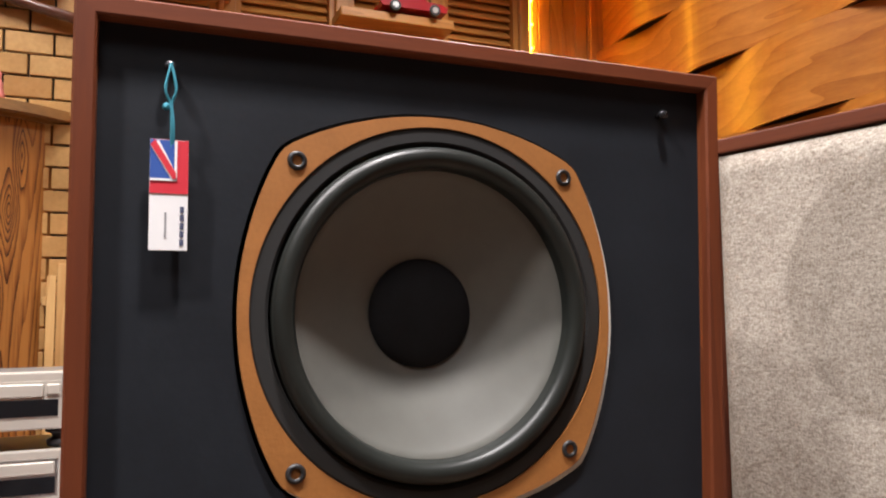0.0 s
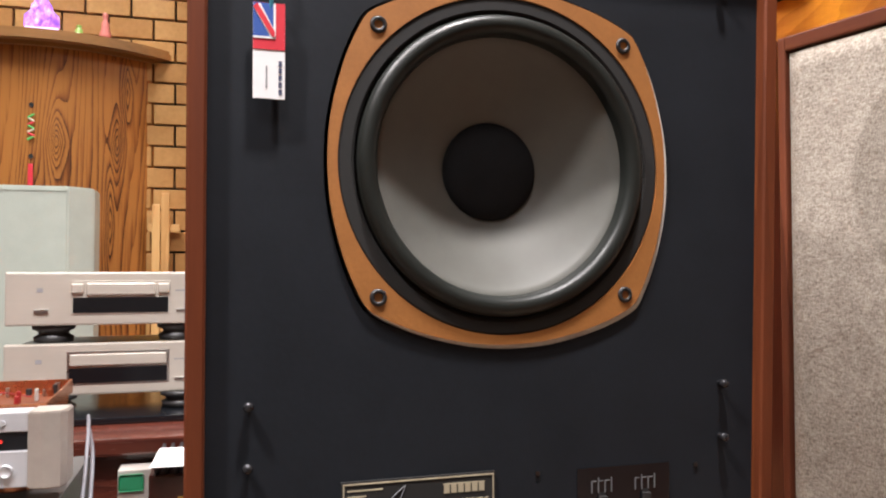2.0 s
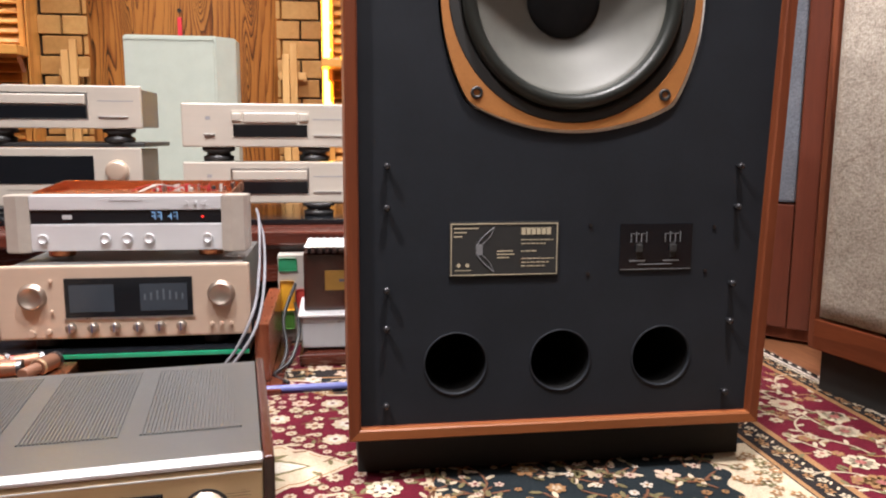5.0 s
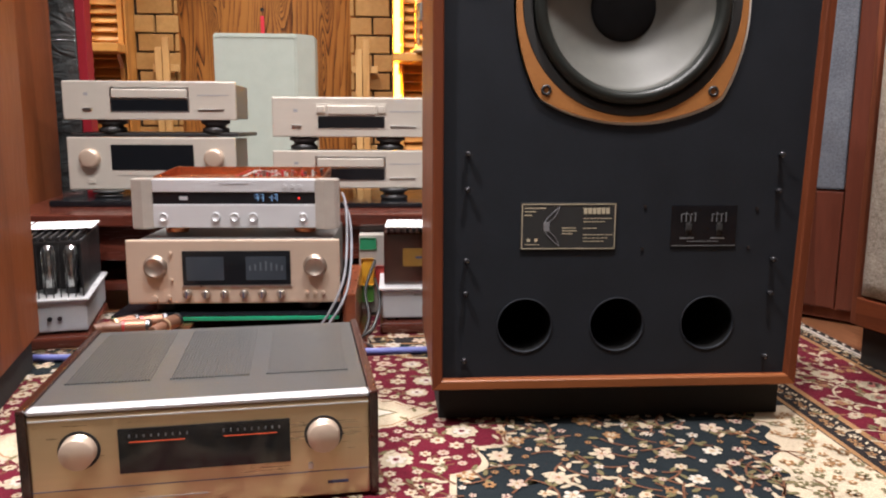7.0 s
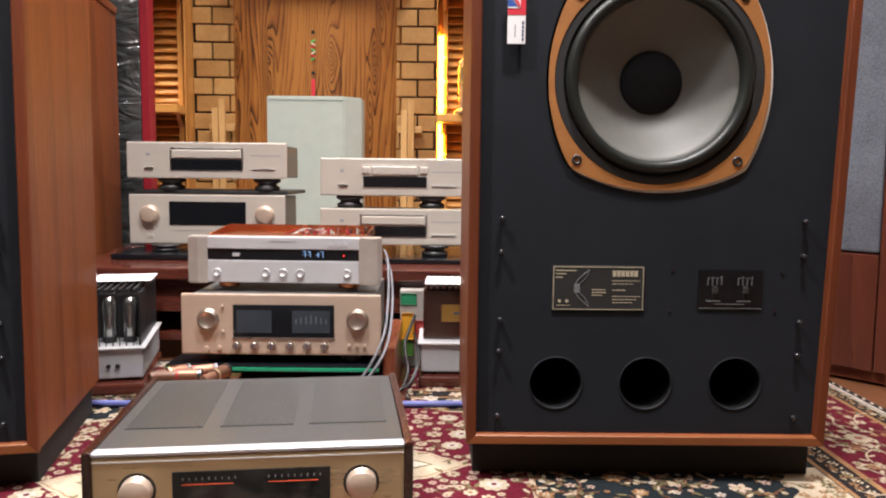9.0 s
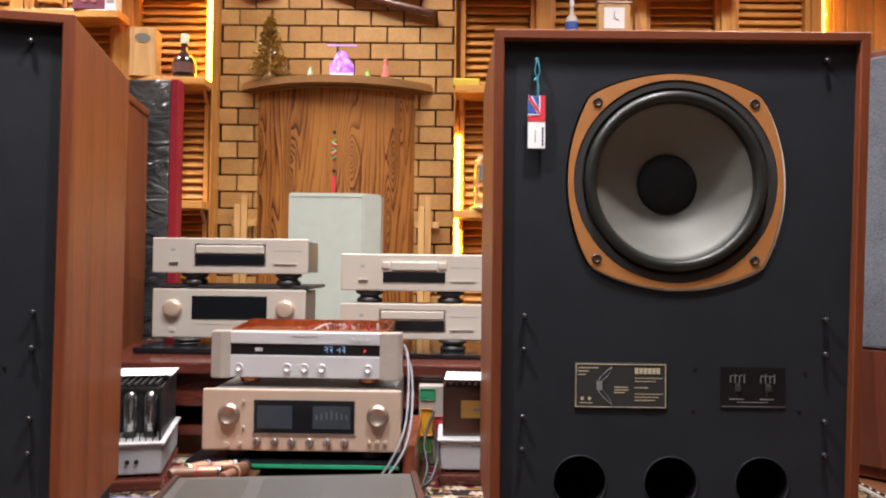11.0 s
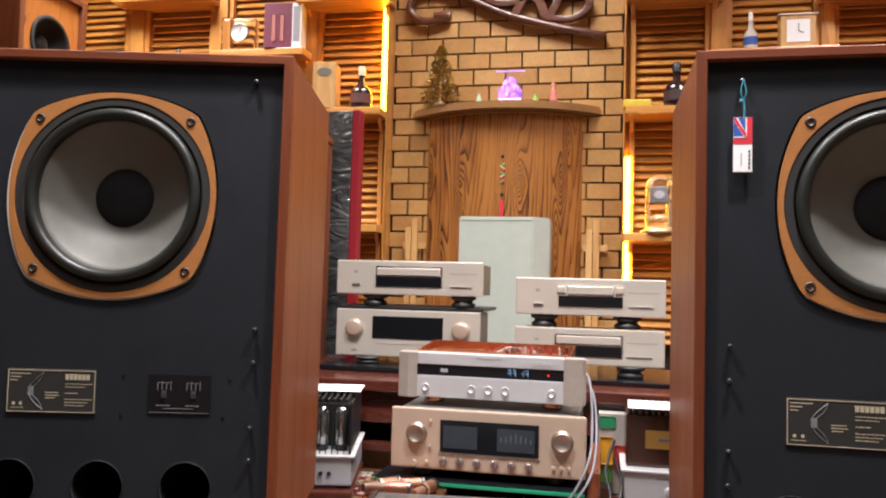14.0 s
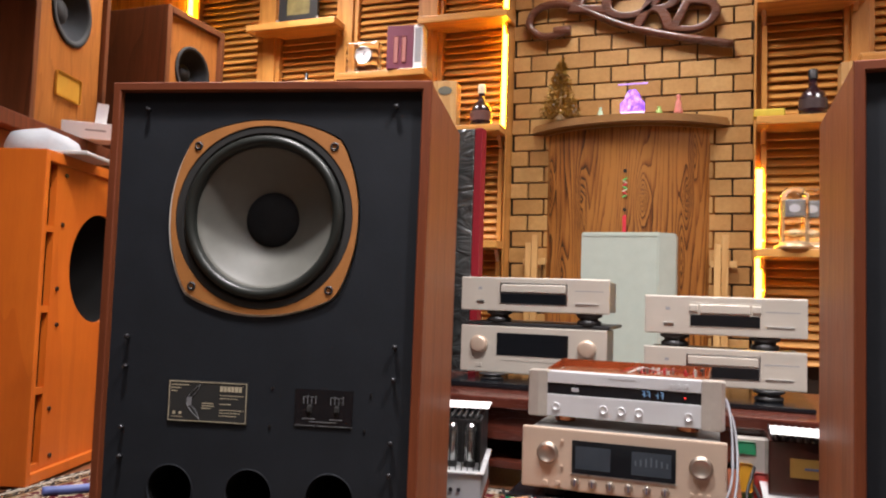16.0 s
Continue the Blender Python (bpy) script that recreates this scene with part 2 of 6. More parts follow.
def flamed_pine():
    """Charred and brushed pine boards with dark growth rings and eye-shaped knots."""
    n = Nodes("flamed_pine")
    x, y, z = n.split(n.co)
    low = n.noise(n.scaled(n.co, (1, 1, 0.12)), 4.0, 2)
    phase = n.math("MULTIPLY_ADD", x, 44.0, n.math("MULTIPLY", low, 15.0))
    eye = 0.0
    for kx, kz, sx, sz, a in ((-0.19, 1.0, 0.020, 0.10, 3.4), (0.085, 1.0, 0.024, 0.085, 3.8), (0.27, 1.01, 0.019, 0.095, -3.4), (-0.35, 1.06, 0.018, 0.11, 2.8), (-0.17, 0.9, 0.014, 0.16, 2.2), (0.25, 0.72, 0.014, 0.16, 2.6), (0.3, 1.2, 0.016, 0.12, 2.2), (0.02, 0.7, 0.03, 0.14, 2.6), (-0.28, 0.66, 0.026, 0.15, 2.4)):
        dx = n.math("ABSOLUTE", n.math("DIVIDE", n.math("SUBTRACT", x, kx), sx))
        dz = n.math("ABSOLUTE", n.math("DIVIDE", n.math("SUBTRACT", z, kz), sz))
        e = n.math("EXPONENT", n.math("MULTIPLY", n.math("ADD", n.math("POWER", dx, 1.5), n.math("POWER", dz, 1.3)), -1.0))
        phase = n.math("MULTIPLY_ADD", e, a * 1.6, phase)
        eye = n.math("ADD", eye, e)
    ragged = n.noise(n.scaled(n.co, (1, 1, 0.06)), 70, 3)
    phase = n.math("MULTIPLY_ADD", ragged, 0.5, phase)
    saw = n.math("FRACT", phase)
    ring = n.math("MULTIPLY", n.math("POWER", saw, 3.2), n.math("MULTIPLY_ADD", eye, 1.3, 0.65))
    fibre = n.noise(n.scaled(n.co, (1, 1, 0.03)), 170, 4, 0.7)
    streak = n.noise(n.scaled(n.co, (1, 1, 0.05)), 24, 3, 0.6)
    patch = n.noise(n.scaled(n.co, (1, 1, 0.3)), 4, 2)
    board = n.noise(n.join(n.math("FLOOR", n.math("MULTIPLY", x, 11.0)), 0.0, 0.0), 3.3, 0)
    f = n.math("ADD", n.math("MULTIPLY", n.math("MULTIPLY", ring, n.math("MULTIPLY_ADD", patch, 1.1, 0.25)), 1.05), n.math("MULTIPLY", n.math("SUBTRACT", fibre, 0.5), 0.9))
    f = n.math("MULTIPLY_ADD", n.math("SUBTRACT", streak, 0.5), 0.9, f)
    f = n.math("MULTIPLY_ADD", n.math("SUBTRACT", patch, 0.5), 0.35, f)
    f = n.math("MULTIPLY_ADD", n.math("SUBTRACT", board, 0.5), 0.3, f)
    base = n.ramp(f, (0.0, (0.36, 0.15, 0.036)), (0.25, (0.235, 0.084, 0.019)), (0.5, (0.095, 0.027, 0.0065)), (0.75, (0.018, 0.006, 0.003)))
    n.bump(f, 0.3, 0.003)
    return n.done(base, n.math("MULTIPLY_ADD", fibre, 0.2, 0.25), 0, 0.25)


FLAMED = flamed_pine()


def tweed(name, a, b, c, disc=None):
    n = Nodes(name)
    warp = n.noise(n.scaled(n.co, (1, 1, 0.5)), 430, 2)
    weft = n.noise(n.scaled(n.co, (0.4, 0.4, 1)), 330, 2)
    blot = n.noise(n.co, 26, 3)
    f = n.math("ADD", n.math("MULTIPLY", warp, 0.45), n.math("ADD", n.math("MULTIPLY", weft, 0.35), n.math("MULTIPLY", blot, 0.2)))
    n.bump(f, 0.6, 0.002)
    base = n.ramp(f, (0.36, a), (0.5, b), (0.63, c))
    # dark outline of the driver behind, painted into the cloth as a disc
    if disc:
        x, y, z = n.split(n.co)
        d = n.math("SQRT", n.math("ADD", n.math("POWER", n.math("ABSOLUTE", n.math("SUBTRACT", x, disc[0])), 2.0), n.math("POWER", n.math("ABSOLUTE", n.math("SUBTRACT", z, disc[1])), 2.0)))
        base = n.mix(1.0, base, n.ramp(n.math("MULTIPLY_ADD", n.math("SUBTRACT", d, disc[2]), 20.0, 0.5), (0.4, (0.77, 0.76, 0.75)), (0.6, (1, 1, 1))), "MULTIPLY")
    return n.done(base, 0.85, 0, 0, 0.2)


TWEED = tweed("tweed_grille_cloth", (0.205, 0.17, 0.135), (0.35, 0.31, 0.26), (0.50, 0.455, 0.385), (0.29, 0.69, 0.18))
BLUE_CLOTH = tweed("blue_grey_cloth", (0.075, 0.085, 0.10), (0.12, 0.132, 0.155), (0.17, 0.185, 0.21))

# ---------- mesh helpers ----------


def mesh(name, bm, material, smooth=False):
    bmesh.ops.recalc_face_normals(bm, faces=bm.faces)
    data = bpy.data.meshes.new(name)
    bm.to_mesh(data)
    bm.free()
    if smooth:
        for p in data.polygons:
            p.use_smooth = True
    for mm in material if isinstance(material, (list, tuple)) else [material]:
        data.materials.append(mm)
    return data


def thing(name, label, category, at=(0, 0, 0), turn=0.0, group="", kind=""):
    ob = new(name)
    ob.empty_display_size = 0.05
    ob.matrix_world = pose(*at, 0, 0, turn)
    return tagged(ob, label, category, group, kind)


def part(name, bm, material, parent, label="", smooth=False, at=None):
    ob = new(name, mesh(name, bm, material, smooth))
    ob.parent = parent
    if at is not None:
        ob.matrix_basis = at
    return tagged(ob, label)


def solo(name, bm, material, label, category, smooth=False, at=None, kind="", group=""):
    ob = new(name, mesh(name, bm, material, smooth))
    if at is not None:
        ob.matrix_world = at
    return tagged(ob, label, category, group, kind)


def box(x0, x1, y0, y1, z0, z1, bevel=0.0, seg=2, bm=None):
    own = bmesh.new()
    m = Matrix.LocRotScale(((x0 + x1) / 2, (y0 + y1) / 2, (z0 + z1) / 2), None, (abs(x1 - x0), abs(y1 - y0), abs(z1 - z0)))
    bmesh.ops.create_cube(own, size=1, matrix=m)
    if bevel:
        bmesh.ops.bevel(own, geom=own.edges[:], offset=bevel, segments=seg, affect="EDGES", profile=0.6)
    return join(bm, own)


def join(bm, own):
    if bm is None:
        return own
    tmp = bpy.data.meshes.new("tmp")
    own.to_mesh(tmp)
    own.free()
    bm.from_mesh(tmp)
    bpy.data.meshes.remove(tmp)
    return bm


AXES = {"x": Euler((0, math.pi / 2, 0)), "y": Euler((math.pi / 2, 0, 0)), "z": Euler((0, 0, 0))}


def rod(at, r, length, axis="z", seg=24, r2=None, bevel=0.0, bm=None):
    """A round bar, centred on its place."""
    own = bmesh.new()
    bmesh.ops.create_cone(own, cap_ends=True, segments=seg, radius1=r, radius2=r if r2 is None else r2, depth=length, matrix=Matrix.LocRotScale(at, AXES[axis], None))
    if bevel:
        rims = [e for e in own.edges if len(e.link_faces) == 2 and any(len(f.verts) > 4 for f in e.link_faces)]
        bmesh.ops.bevel(own, geom=rims, offset=bevel, segments=2, affect="EDGES", profile=0.6)
    return join(bm, own)


def lathe(profile, seg=48, axis="z", at=(0, 0, 0), bm=None):
    """Turns (radius, height) pairs round an axis."""
    own = bmesh.new()
    rows = []
    for r, h in profile:
        rows.append([own.verts.new((r * math.cos(2 * math.pi * k / seg), r * math.sin(2 * math.pi * k / seg), h)) for k in range(seg)])
    for a, b in zip(rows, rows[1:]):
        for k in range(seg):
            own.faces.new((a[k], a[(k + 1) % seg], b[(k + 1) % seg], b[k]))
    bmesh.ops.remove_doubles(own, verts=own.verts, dist=1e-5)
    bmesh.ops.transform(own, matrix=Matrix.LocRotScale(at, AXES[axis], None), verts=own.verts)
    return join(bm, own)


def slab(loops, y0, y1, bm=None):
    """A plate in the xz plane from y0 to y1: the first loop is its outline, the others are holes through it."""
    own = bmesh.new()
    edges = []
    for loop in loops:
        vs = [own.verts.new((x, y0, z)) for x, z in loop]
        edges += [own.edges.new((a, b)) for a, b in zip(vs, vs[1:] + vs[:1])]
    bmesh.ops.triangle_fill(own, use_beauty=True, use_dissolve=False, edges=edges)
    faces = own.faces[:]
    got = bmesh.ops.extrude_face_region(own, geom=faces)
    bmesh.ops.translate(own, verts=[v for v in got["geom"] if isinstance(v, bmesh.types.BMVert)], vec=(0, y1 - y0, 0))
    return join(bm, own)


def circle(cx, cz, r, seg=40):
    return [(cx + r * math.cos(2 * math.pi * k / seg), cz + r * math.sin(2 * math.pi * k / seg)) for k in range(seg)]


def tube(points, r, seg=8, bm=None, closed=False):
    """A round cord along a smooth line through points."""
    pts = [Vector(p) for p in points]
    path = []
    for i in range(len(pts) - 1):
        p0, p1, p2, p3 = pts[max(i - 1, 0)], pts[i], pts[i + 1], pts[min(i + 2, len(pts) - 1)]
        for k in range(6):
            t = k / 6
            path.append(0.5 * (2 * p1 + (p2 - p0) * t + (2 * p0 - 5 * p1 + 4 * p2 - p3) * t * t + (3 * p1 - p0 - 3 * p2 + p3) * t ** 3))
    path.append(pts[-1])
    own = bmesh.new()
    rows = []
    for i, p in enumerate(path):
        d = (path[min(i + 1, len(path) - 1)] - path[max(i - 1, 0)]).normalized()
        u = d.cross(Vector((0.31, 0.2, 0.93))).normalized()
        w = d.cross(u)
        rows.append([own.verts.new(p + r * (u * math.cos(2 * math.pi * k / seg) + w * math.sin(2 * math.pi * k / seg))) for k in range(seg)])
    for a, b in zip(rows, rows[1:]):
        for k in range(seg):
            own.faces.new((a[k], a[(k + 1) % seg], b[(k + 1) % seg], b[k]))
    own.faces.new(rows[0])
    own.faces.new(rows[-1])
    return join(bm, own)


def setting(name, bm, material, label, category="wall"):
    return solo(name, bm, material, label, category, kind="structure")


# ---------- the room ----------
X0, X1, Y0, Y1 = -3.7, 1.98, -2.6, 2.87
setting("floor", box(X0 - 0.1, X1 + 0.1, Y0 - 0.1, Y1 + 0.2, -0.1, -0.008), FLOOR_WOOD, "brown varnished wooden floor under the rugs", "floor")
setting("ceiling", box(X0 - 0.1, X1 + 0.1, Y0 - 0.1, Y1 + 0.2, CEIL, CEIL + 0.1), CEILING, "plain pale ceiling", "ceiling")
wall_north = setting("wall_north", box(X0 - 0.1, X1 + 0.1, Y1, Y1 + 0.12, 0, CEIL), MORTAR, "back wall with pale yellow bricks and louvred panels")
setting("wall_south", box(X0 - 0.1, X1 + 0.1, Y0 - 0.12, Y0, 0, CEIL), PLASTER, "plain plaster wall")
wall_west = setting("wall_west", box(X0 - 0.12, X0, Y0, Y1, 0, CEIL), PLASTER, "plain plaster wall")
wall_east = setting("wall_east", box(X1 + 0.06, X1 + 0.18, Y0, Y1, 0, CEIL), PLASTER, "side wall behind woven wooden bands")
# assumed fixtures round the unseen lamps
for lx, ly, size, power in LAMPS:
    lamp = thing("assumed_ceiling_light", "unseen square white panel light assumed on the ceiling", "ceiling light", (lx, ly, CEIL), group="ceiling lights")
    e = size / 2 + 0.02
    for sx, sy, wx, wy in ((-e, 0, 0.012, e + 0.012), (e, 0, 0.012, e + 0.012), (0, -e, e - 0.0125, 0.012), (0, e, e - 0.0125, 0.012)):
        part("rim", box(sx - wx, sx + wx, sy - wy, sy + wy, -0.04, -0.001, 0.003), WHITE_PLASTIC, lamp)

# ---------- loudspeakers ----------


def gasket_loop(grow=0.0, dx=0.0, dz=0.0, seg=160):
    """The driver's flange: the tight outline round a ring and its four lugs."""
    out = []
    for k in range(seg):
        a = 2 * math.pi * k / seg
        d = abs((a % (math.pi / 2)) - math.pi / 4)
        ring, lug, c = 0.1787 + grow, 0.0148 + grow, 0.1845
        # straight flank from the ring to the lug, then the lug's own round end
        t = math.acos((ring - lug) / c)
        flank = ring / math.cos(min(abs(d - t), 1.2)) if d < t else ring
        s = c * math.sin(d)
        touch = math.atan2(lug * math.sin(t), c + lug * math.cos(t))
        tip = c * math.cos(d) + math.sqrt(max(lug * lug - s * s, 0.0))
        # half way to a soft square, so that the flanks bow outwards
        soft = ring * 1.0 / (abs(math.cos(a)) ** 2.92 + abs(math.sin(a)) ** 2.92) ** (1 / 2.92)
        r = 0.5 * (tip if d < touch else flank) + 0.5 * soft
        out.append((dx + r * math.cos(a), dz + r * math.sin(a)))
    return out


def big_speaker(label, at, turn, rim, low, high):
    """Floor-standing teak loudspeaker; y = 0 is the face of its black baffle."""
    sp = thing("loudspeaker", label, "loudspeaker", at, turn, group="pair of teak loudspeakers")
    W0, W1, Z0, Z1, F, B, T = -0.303, 0.302, 0.066, 0.917, -0.008, 0.43, 0.016
    DZ = 0.668

    def splay(bm, start=W0):
        """The case is a touch wider at the top than at the foot."""
        for v in bm.verts:
            if v.co.x >= start:
                v.co.x += (low + (high - low) * (v.co.z - Z0) / (Z1 - Z0)) * (v.co.x - W0) / (W1 - W0)
        return bm

    for name, x0, x1 in (("side_panel", W0, W0 + T), ("side_panel", W1 - T, W1)):
        part(name, splay(box(x0, x1, F + 0.004, B, Z0, Z1, 0.002)), TEAK_SIDE, sp)
    part("top_panel", splay(box(W0 + T, W1 - T, F + 0.004, B, Z1 - T, Z1, 0.002)), TEAK_X, sp)
    part("bottom_panel", splay(box(W0 + T, W1 - T, F + 0.004, B, Z0, Z0 + T, 0.002)), TEAK_X, sp)
    part("back_panel", splay(box(W0 + T, W1 - T, B - 0.02, B - 0.002, Z0 + T, Z1 - T)), MATT, sp)
    # mitred front edging, its inner face sloping back to the baffle
    fw = 0.0165

    def edging(p, q, inward):
        bm = bmesh.new()
        (px, pz), (qx, qz) = p, q
        ix, iz = inward
        tx, tz = (qx - px), (qz - pz)
        ln = math.hypot(tx, tz)
        tx, tz = tx / ln, tz / ln
        ring = []
        for (ex, ez), s in ((p, 1), (q, -1)):
            row = []
            for o, y in ((0, F + 0.004), (0, F - 0.003), (0.002, F - 0.006), (fw - 0.002, F - 0.006), (fw, F - 0.004), (fw, -0.001), (0, -0.001)):
                row.append(bm.verts.new((ex + ix * o + s * tx * o, y, ez + iz * o + s * tz * o)))
            ring.append(row)
        k = len(ring[0])
        for j in range(k):
            bm.faces.new((ring[0][j], ring[0][(j + 1) % k], ring[1][(j + 1) % k], ring[1][j]))
        bm.faces.new(ring[0])
        bm.faces.new(ring[1])
        return bm

    e = 0.001
    part("edging", splay(edging((W0 - e, Z1 + e), (W1 + e, Z1 + e), (0, -1))), TEAK_X, sp)
    # bottom edging takes the teak with the overhead light painted in
    part("edging", splay(edging((W0 - e, Z0 - e), (W1 + e, Z0 - e), (0, 1))), TEAK_LIT, sp)
    part("edging", splay(edging((W0 - e, Z0 - e), (W0 - e, Z1 + e), (1, 0))), TEAK_Z, sp)
    part("edging", splay(edging((W1 + e, Z0 - e), (W1 + e, Z1 + e), (-1, 0))), TEAK_Z, sp)
    plinth = part("plinth", box(W0 + 0.012, W1 - 0.012, 0.03, B - 0.02, 0, Z0 - 0.001, 0.002), MATT, sp, "low black plinth")
    ports = [(-0.155, 0.167), (-0.005, 0.167), (0.145, 0.168)]
    i0, i1, j0, j1 = W0 + T, W1 - T, Z0 + T, Z1 - T
    outline = [(i0, j0), (i1, j0), (i1, j1), (i0, j1)]
    part("baffle", splay(slab([outline, gasket_loop(0.0035, 0, DZ)] + [circle(x, z, 0.0445) for x, z in ports], 0, 0.022), 0.26), BAFFLE, sp, "black painted baffle board")
    for x, z in ports:
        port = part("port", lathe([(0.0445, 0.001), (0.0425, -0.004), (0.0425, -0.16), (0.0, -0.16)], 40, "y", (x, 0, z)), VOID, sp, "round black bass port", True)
        part("port_rim", lathe([(0.0455, 0), (0.0455, 0.0012), (0.043, 0.0012), (0.0425, -0.003)], 40, "y", (x, 0, z)), BAFFLE, port, smooth=True)
    # driver
    # chassis shifted and made pale, for the crescent of lit rebate edge
    dr = part("driver", slab([gasket_loop(0.0, rim * 0.0042, DZ - 0.0042), circle(0, DZ, 0.172, 64)], -0.0015, 0.03), CAST_LIT, sp, "15 inch driver with a cast chassis")
    part("gasket", slab([gasket_loop(0, 0, DZ), circle(0, DZ, 0.1695, 96)], -0.0045, -0.0015), GASKET, dr, "tan fibre gasket")
    part("seat_ring", lathe([(0.1698, -0.012), (0.1698, 0.0022), (0.1675, 0.0032), (0.1565, 0.0032), (0.1535, 0.001), (0.1525, -0.006)], 72, "y", (0, 0, DZ)), MATT, dr)
    surround = [(0.152, 0.004)]
    for k in range(13):
        a = math.pi * k / 12
        surround.append((0.1415 + 0.0098 * math.cos(a), 0.003 + 0.0095 * math.sin(a)))
    surround += [(0.1312, -0.002), (0.1305, -0.007)]
    part("surround", lathe(surround, 96, "y", (0, 0, DZ)), RUBBER, dr, "black rubber roll surround", True)
    cone = [(0.1335, -0.0085), (0.1310, -0.0045)]
    for k in range(14):
        t = k / 13
        r = 0.1305 - (0.1305 - 0.050) * t
        cone.append((r, -0.0045 - 0.046 * t ** 0.9))
    part("cone", lathe(cone, 96, "y", (0, 0, DZ)), CONE, dr, "grey paper cone", True)
    cap = [(0.0523, -0.053)] + [(0.0523 * math.cos(k / 10 * math.pi / 2), -0.050 + 0.015 * math.sin(k / 10 * math.pi / 2)) for k in range(11)]
    part("dust_cap", lathe(cap, 64, "y", (0, 0, DZ)), CAP_CLOTH, dr, "black cloth dust cap", True)
    for sx in (-0.1305, 0.1305):
        for sz in (-0.1305, 0.1305):
            bolt = part("bolt", lathe([(0.0085, -0.009), (0.0085, -0.0005), (0.007, 0.0012), (0.0045, 0.0012), (0.0042, -0.004), (0, -0.004)], 20, "y", (sx, -0.0053, DZ + sz)), BLACK, dr, "black socket bolt", True)
    # grille pegs
    pegs = [(-0.2335, 0.867)] + [(-0.2495 - 0.009 * (0.441 - z), z) for z in (0.441, 0.386, 0.275, 0.222, 0.113)] + [(0.249 if rim > 0 else 0.243, 0.871)] + [((0.246 if rim > 0 else 0.256) - 0.011 * (0.441 - z), z) for z in (0.441, 0.384, 0.274, 0.219, 0.113)]
    for x, z in pegs:
        part("grille_peg", lathe([(0.003, 0.0), (0.003, 0.005), (0.0046, 0.0065), (0.0049, 0.010), (0.0036, 0.0125), (0, 0.0133)], 14, "y", (x, 0, z)), PEG, sp, smooth=True)
    for x, z in ((0.033, 0.359), (0.031, 0.291), (0.215, 0.355), (0.205, 0.292)):
        part("screw", rod((x, -0.0008, z), 0.0024, 0.002, "y", 12), DARK_STEEL, sp)
    # maker's plate with a thin cream frame, a bow-shaped diagram and lines of print
    px0, px1, pz0, pz1 = -0.1655, -0.0125, 0.290, 0.3655
    plate = part("name_plate", box(px0, px1, -0.0022, 0, pz0, pz1, 0.0006), MATT, sp, "black plate with a cream border and fine print")
    a0, a1, b0, b1 = px0 + 0.002, px1 - 0.002, pz0 + 0.002, pz1 - 0.002
    part("border", slab([[(a0, b0), (a1, b0), (a1, b1), (a0, b1)], [(a0 + 0.001, b0 + 0.001), (a1 - 0.001, b0 + 0.001), (a1 - 0.0013, b1 - 0.0013), (a0 + 0.0013, b1 - 0.0013)]], -0.0029, -0.002), PLATE_INK, plate)
    mark = bmesh.new()
    for k in range(6):
        x = px0 + 0.1 + k * 0.0071
        box(x, x + 0.0056, -0.0028, -0.002, pz1 - 0.018, pz1 - 0.010, bm=mark)
        box(x - 0.001, x + 0.0062, -0.0028, -0.002, pz1 - 0.0098, pz1 - 0.0086, bm=mark)
    part("maker_mark", mark, PLATE_INK, plate)
    rnd = random.Random(4)
    lines = bmesh.new()
    for k, wide in enumerate((0.045, 0.034, 0, 0.023, 0, 0.046, 0.04, 0.033)):
        z = pz1 - 0.0245 - k * 0.0052
        x = px0 + 0.1
        end = x + wide
        while x < end - 0.002:
            step = rnd.uniform(0.003, 0.008)
            box(x, min(x + step, end), -0.0026, -0.002, z - 0.0013, z, bm=lines)
            x += step + 0.0013
    for k in range(3):
        box(px0 + 0.006, px0 + 0.006 + (0.034, 0.018, 0.012)[k], -0.0026, -0.002, pz1 - 0.0095 - k * 0.0056, pz1 - 0.008 - k * 0.0056, bm=lines)
    for k in range(3):
        box(px0 + 0.066, px0 + 0.066 + (0.022, 0.024, 0.017)[k], -0.0026, -0.002, pz1 - 0.041 - k * 0.0045, pz1 - 0.0396 - k * 0.0045, bm=lines)
    box(px0 + 0.008, px0 + 0.03, -0.0026, -0.002, pz0 + 0.0085, pz0 + 0.0095, bm=lines)
    for k in (0.01, 0.022):
        rod((px0 + k + 0.003, -0.0023, pz0 + 0.016), 0.0028, 0.0008, "y", 10, bm=lines)
    tagged(part("print", lines, PLATE_INK, plate), kind="stuff")
    diag = bmesh.new()
    for sgn in (1, -1):
        pts = [(px0 + 0.036 + 0.026 * (abs(t) ** 1.6), -0.0026, pz0 + 0.0375 + sgn * 0.031 * t) for t in (0.08, 0.3, 0.55, 0.8, 1.0)]
        tube(pts, 0.0006, 5, bm=diag)
        tube([(px0 + 0.062, -0.0026, pz0 + 0.0375 + sgn * 0.031), (px0 + 0.056, -0.0026, pz0 + 0.0375 + sgn * 0.018), (px0 + 0.046, -0.0026, pz0 + 0.0375 + sgn * 0.008)], 0.0005, 5, bm=diag)
    box(px0 + 0.037, px0 + 0.046, -0.0026, -0.002, pz0 + 0.030, pz0 + 0.045, bm=diag)
    part("diagram", diag, DIM_INK, plate)
    # treble controls
    cx0, cx1, cz0, cz1 = 0.076, 0.183, 0.2945, 0.3605
    ctl = part("control_panel", box(cx0, cx1, -0.0015, 0, cz0, cz1, 0.0005), SCREEN, sp, "glossy black panel with two rotary controls")
    marks = bmesh.new()
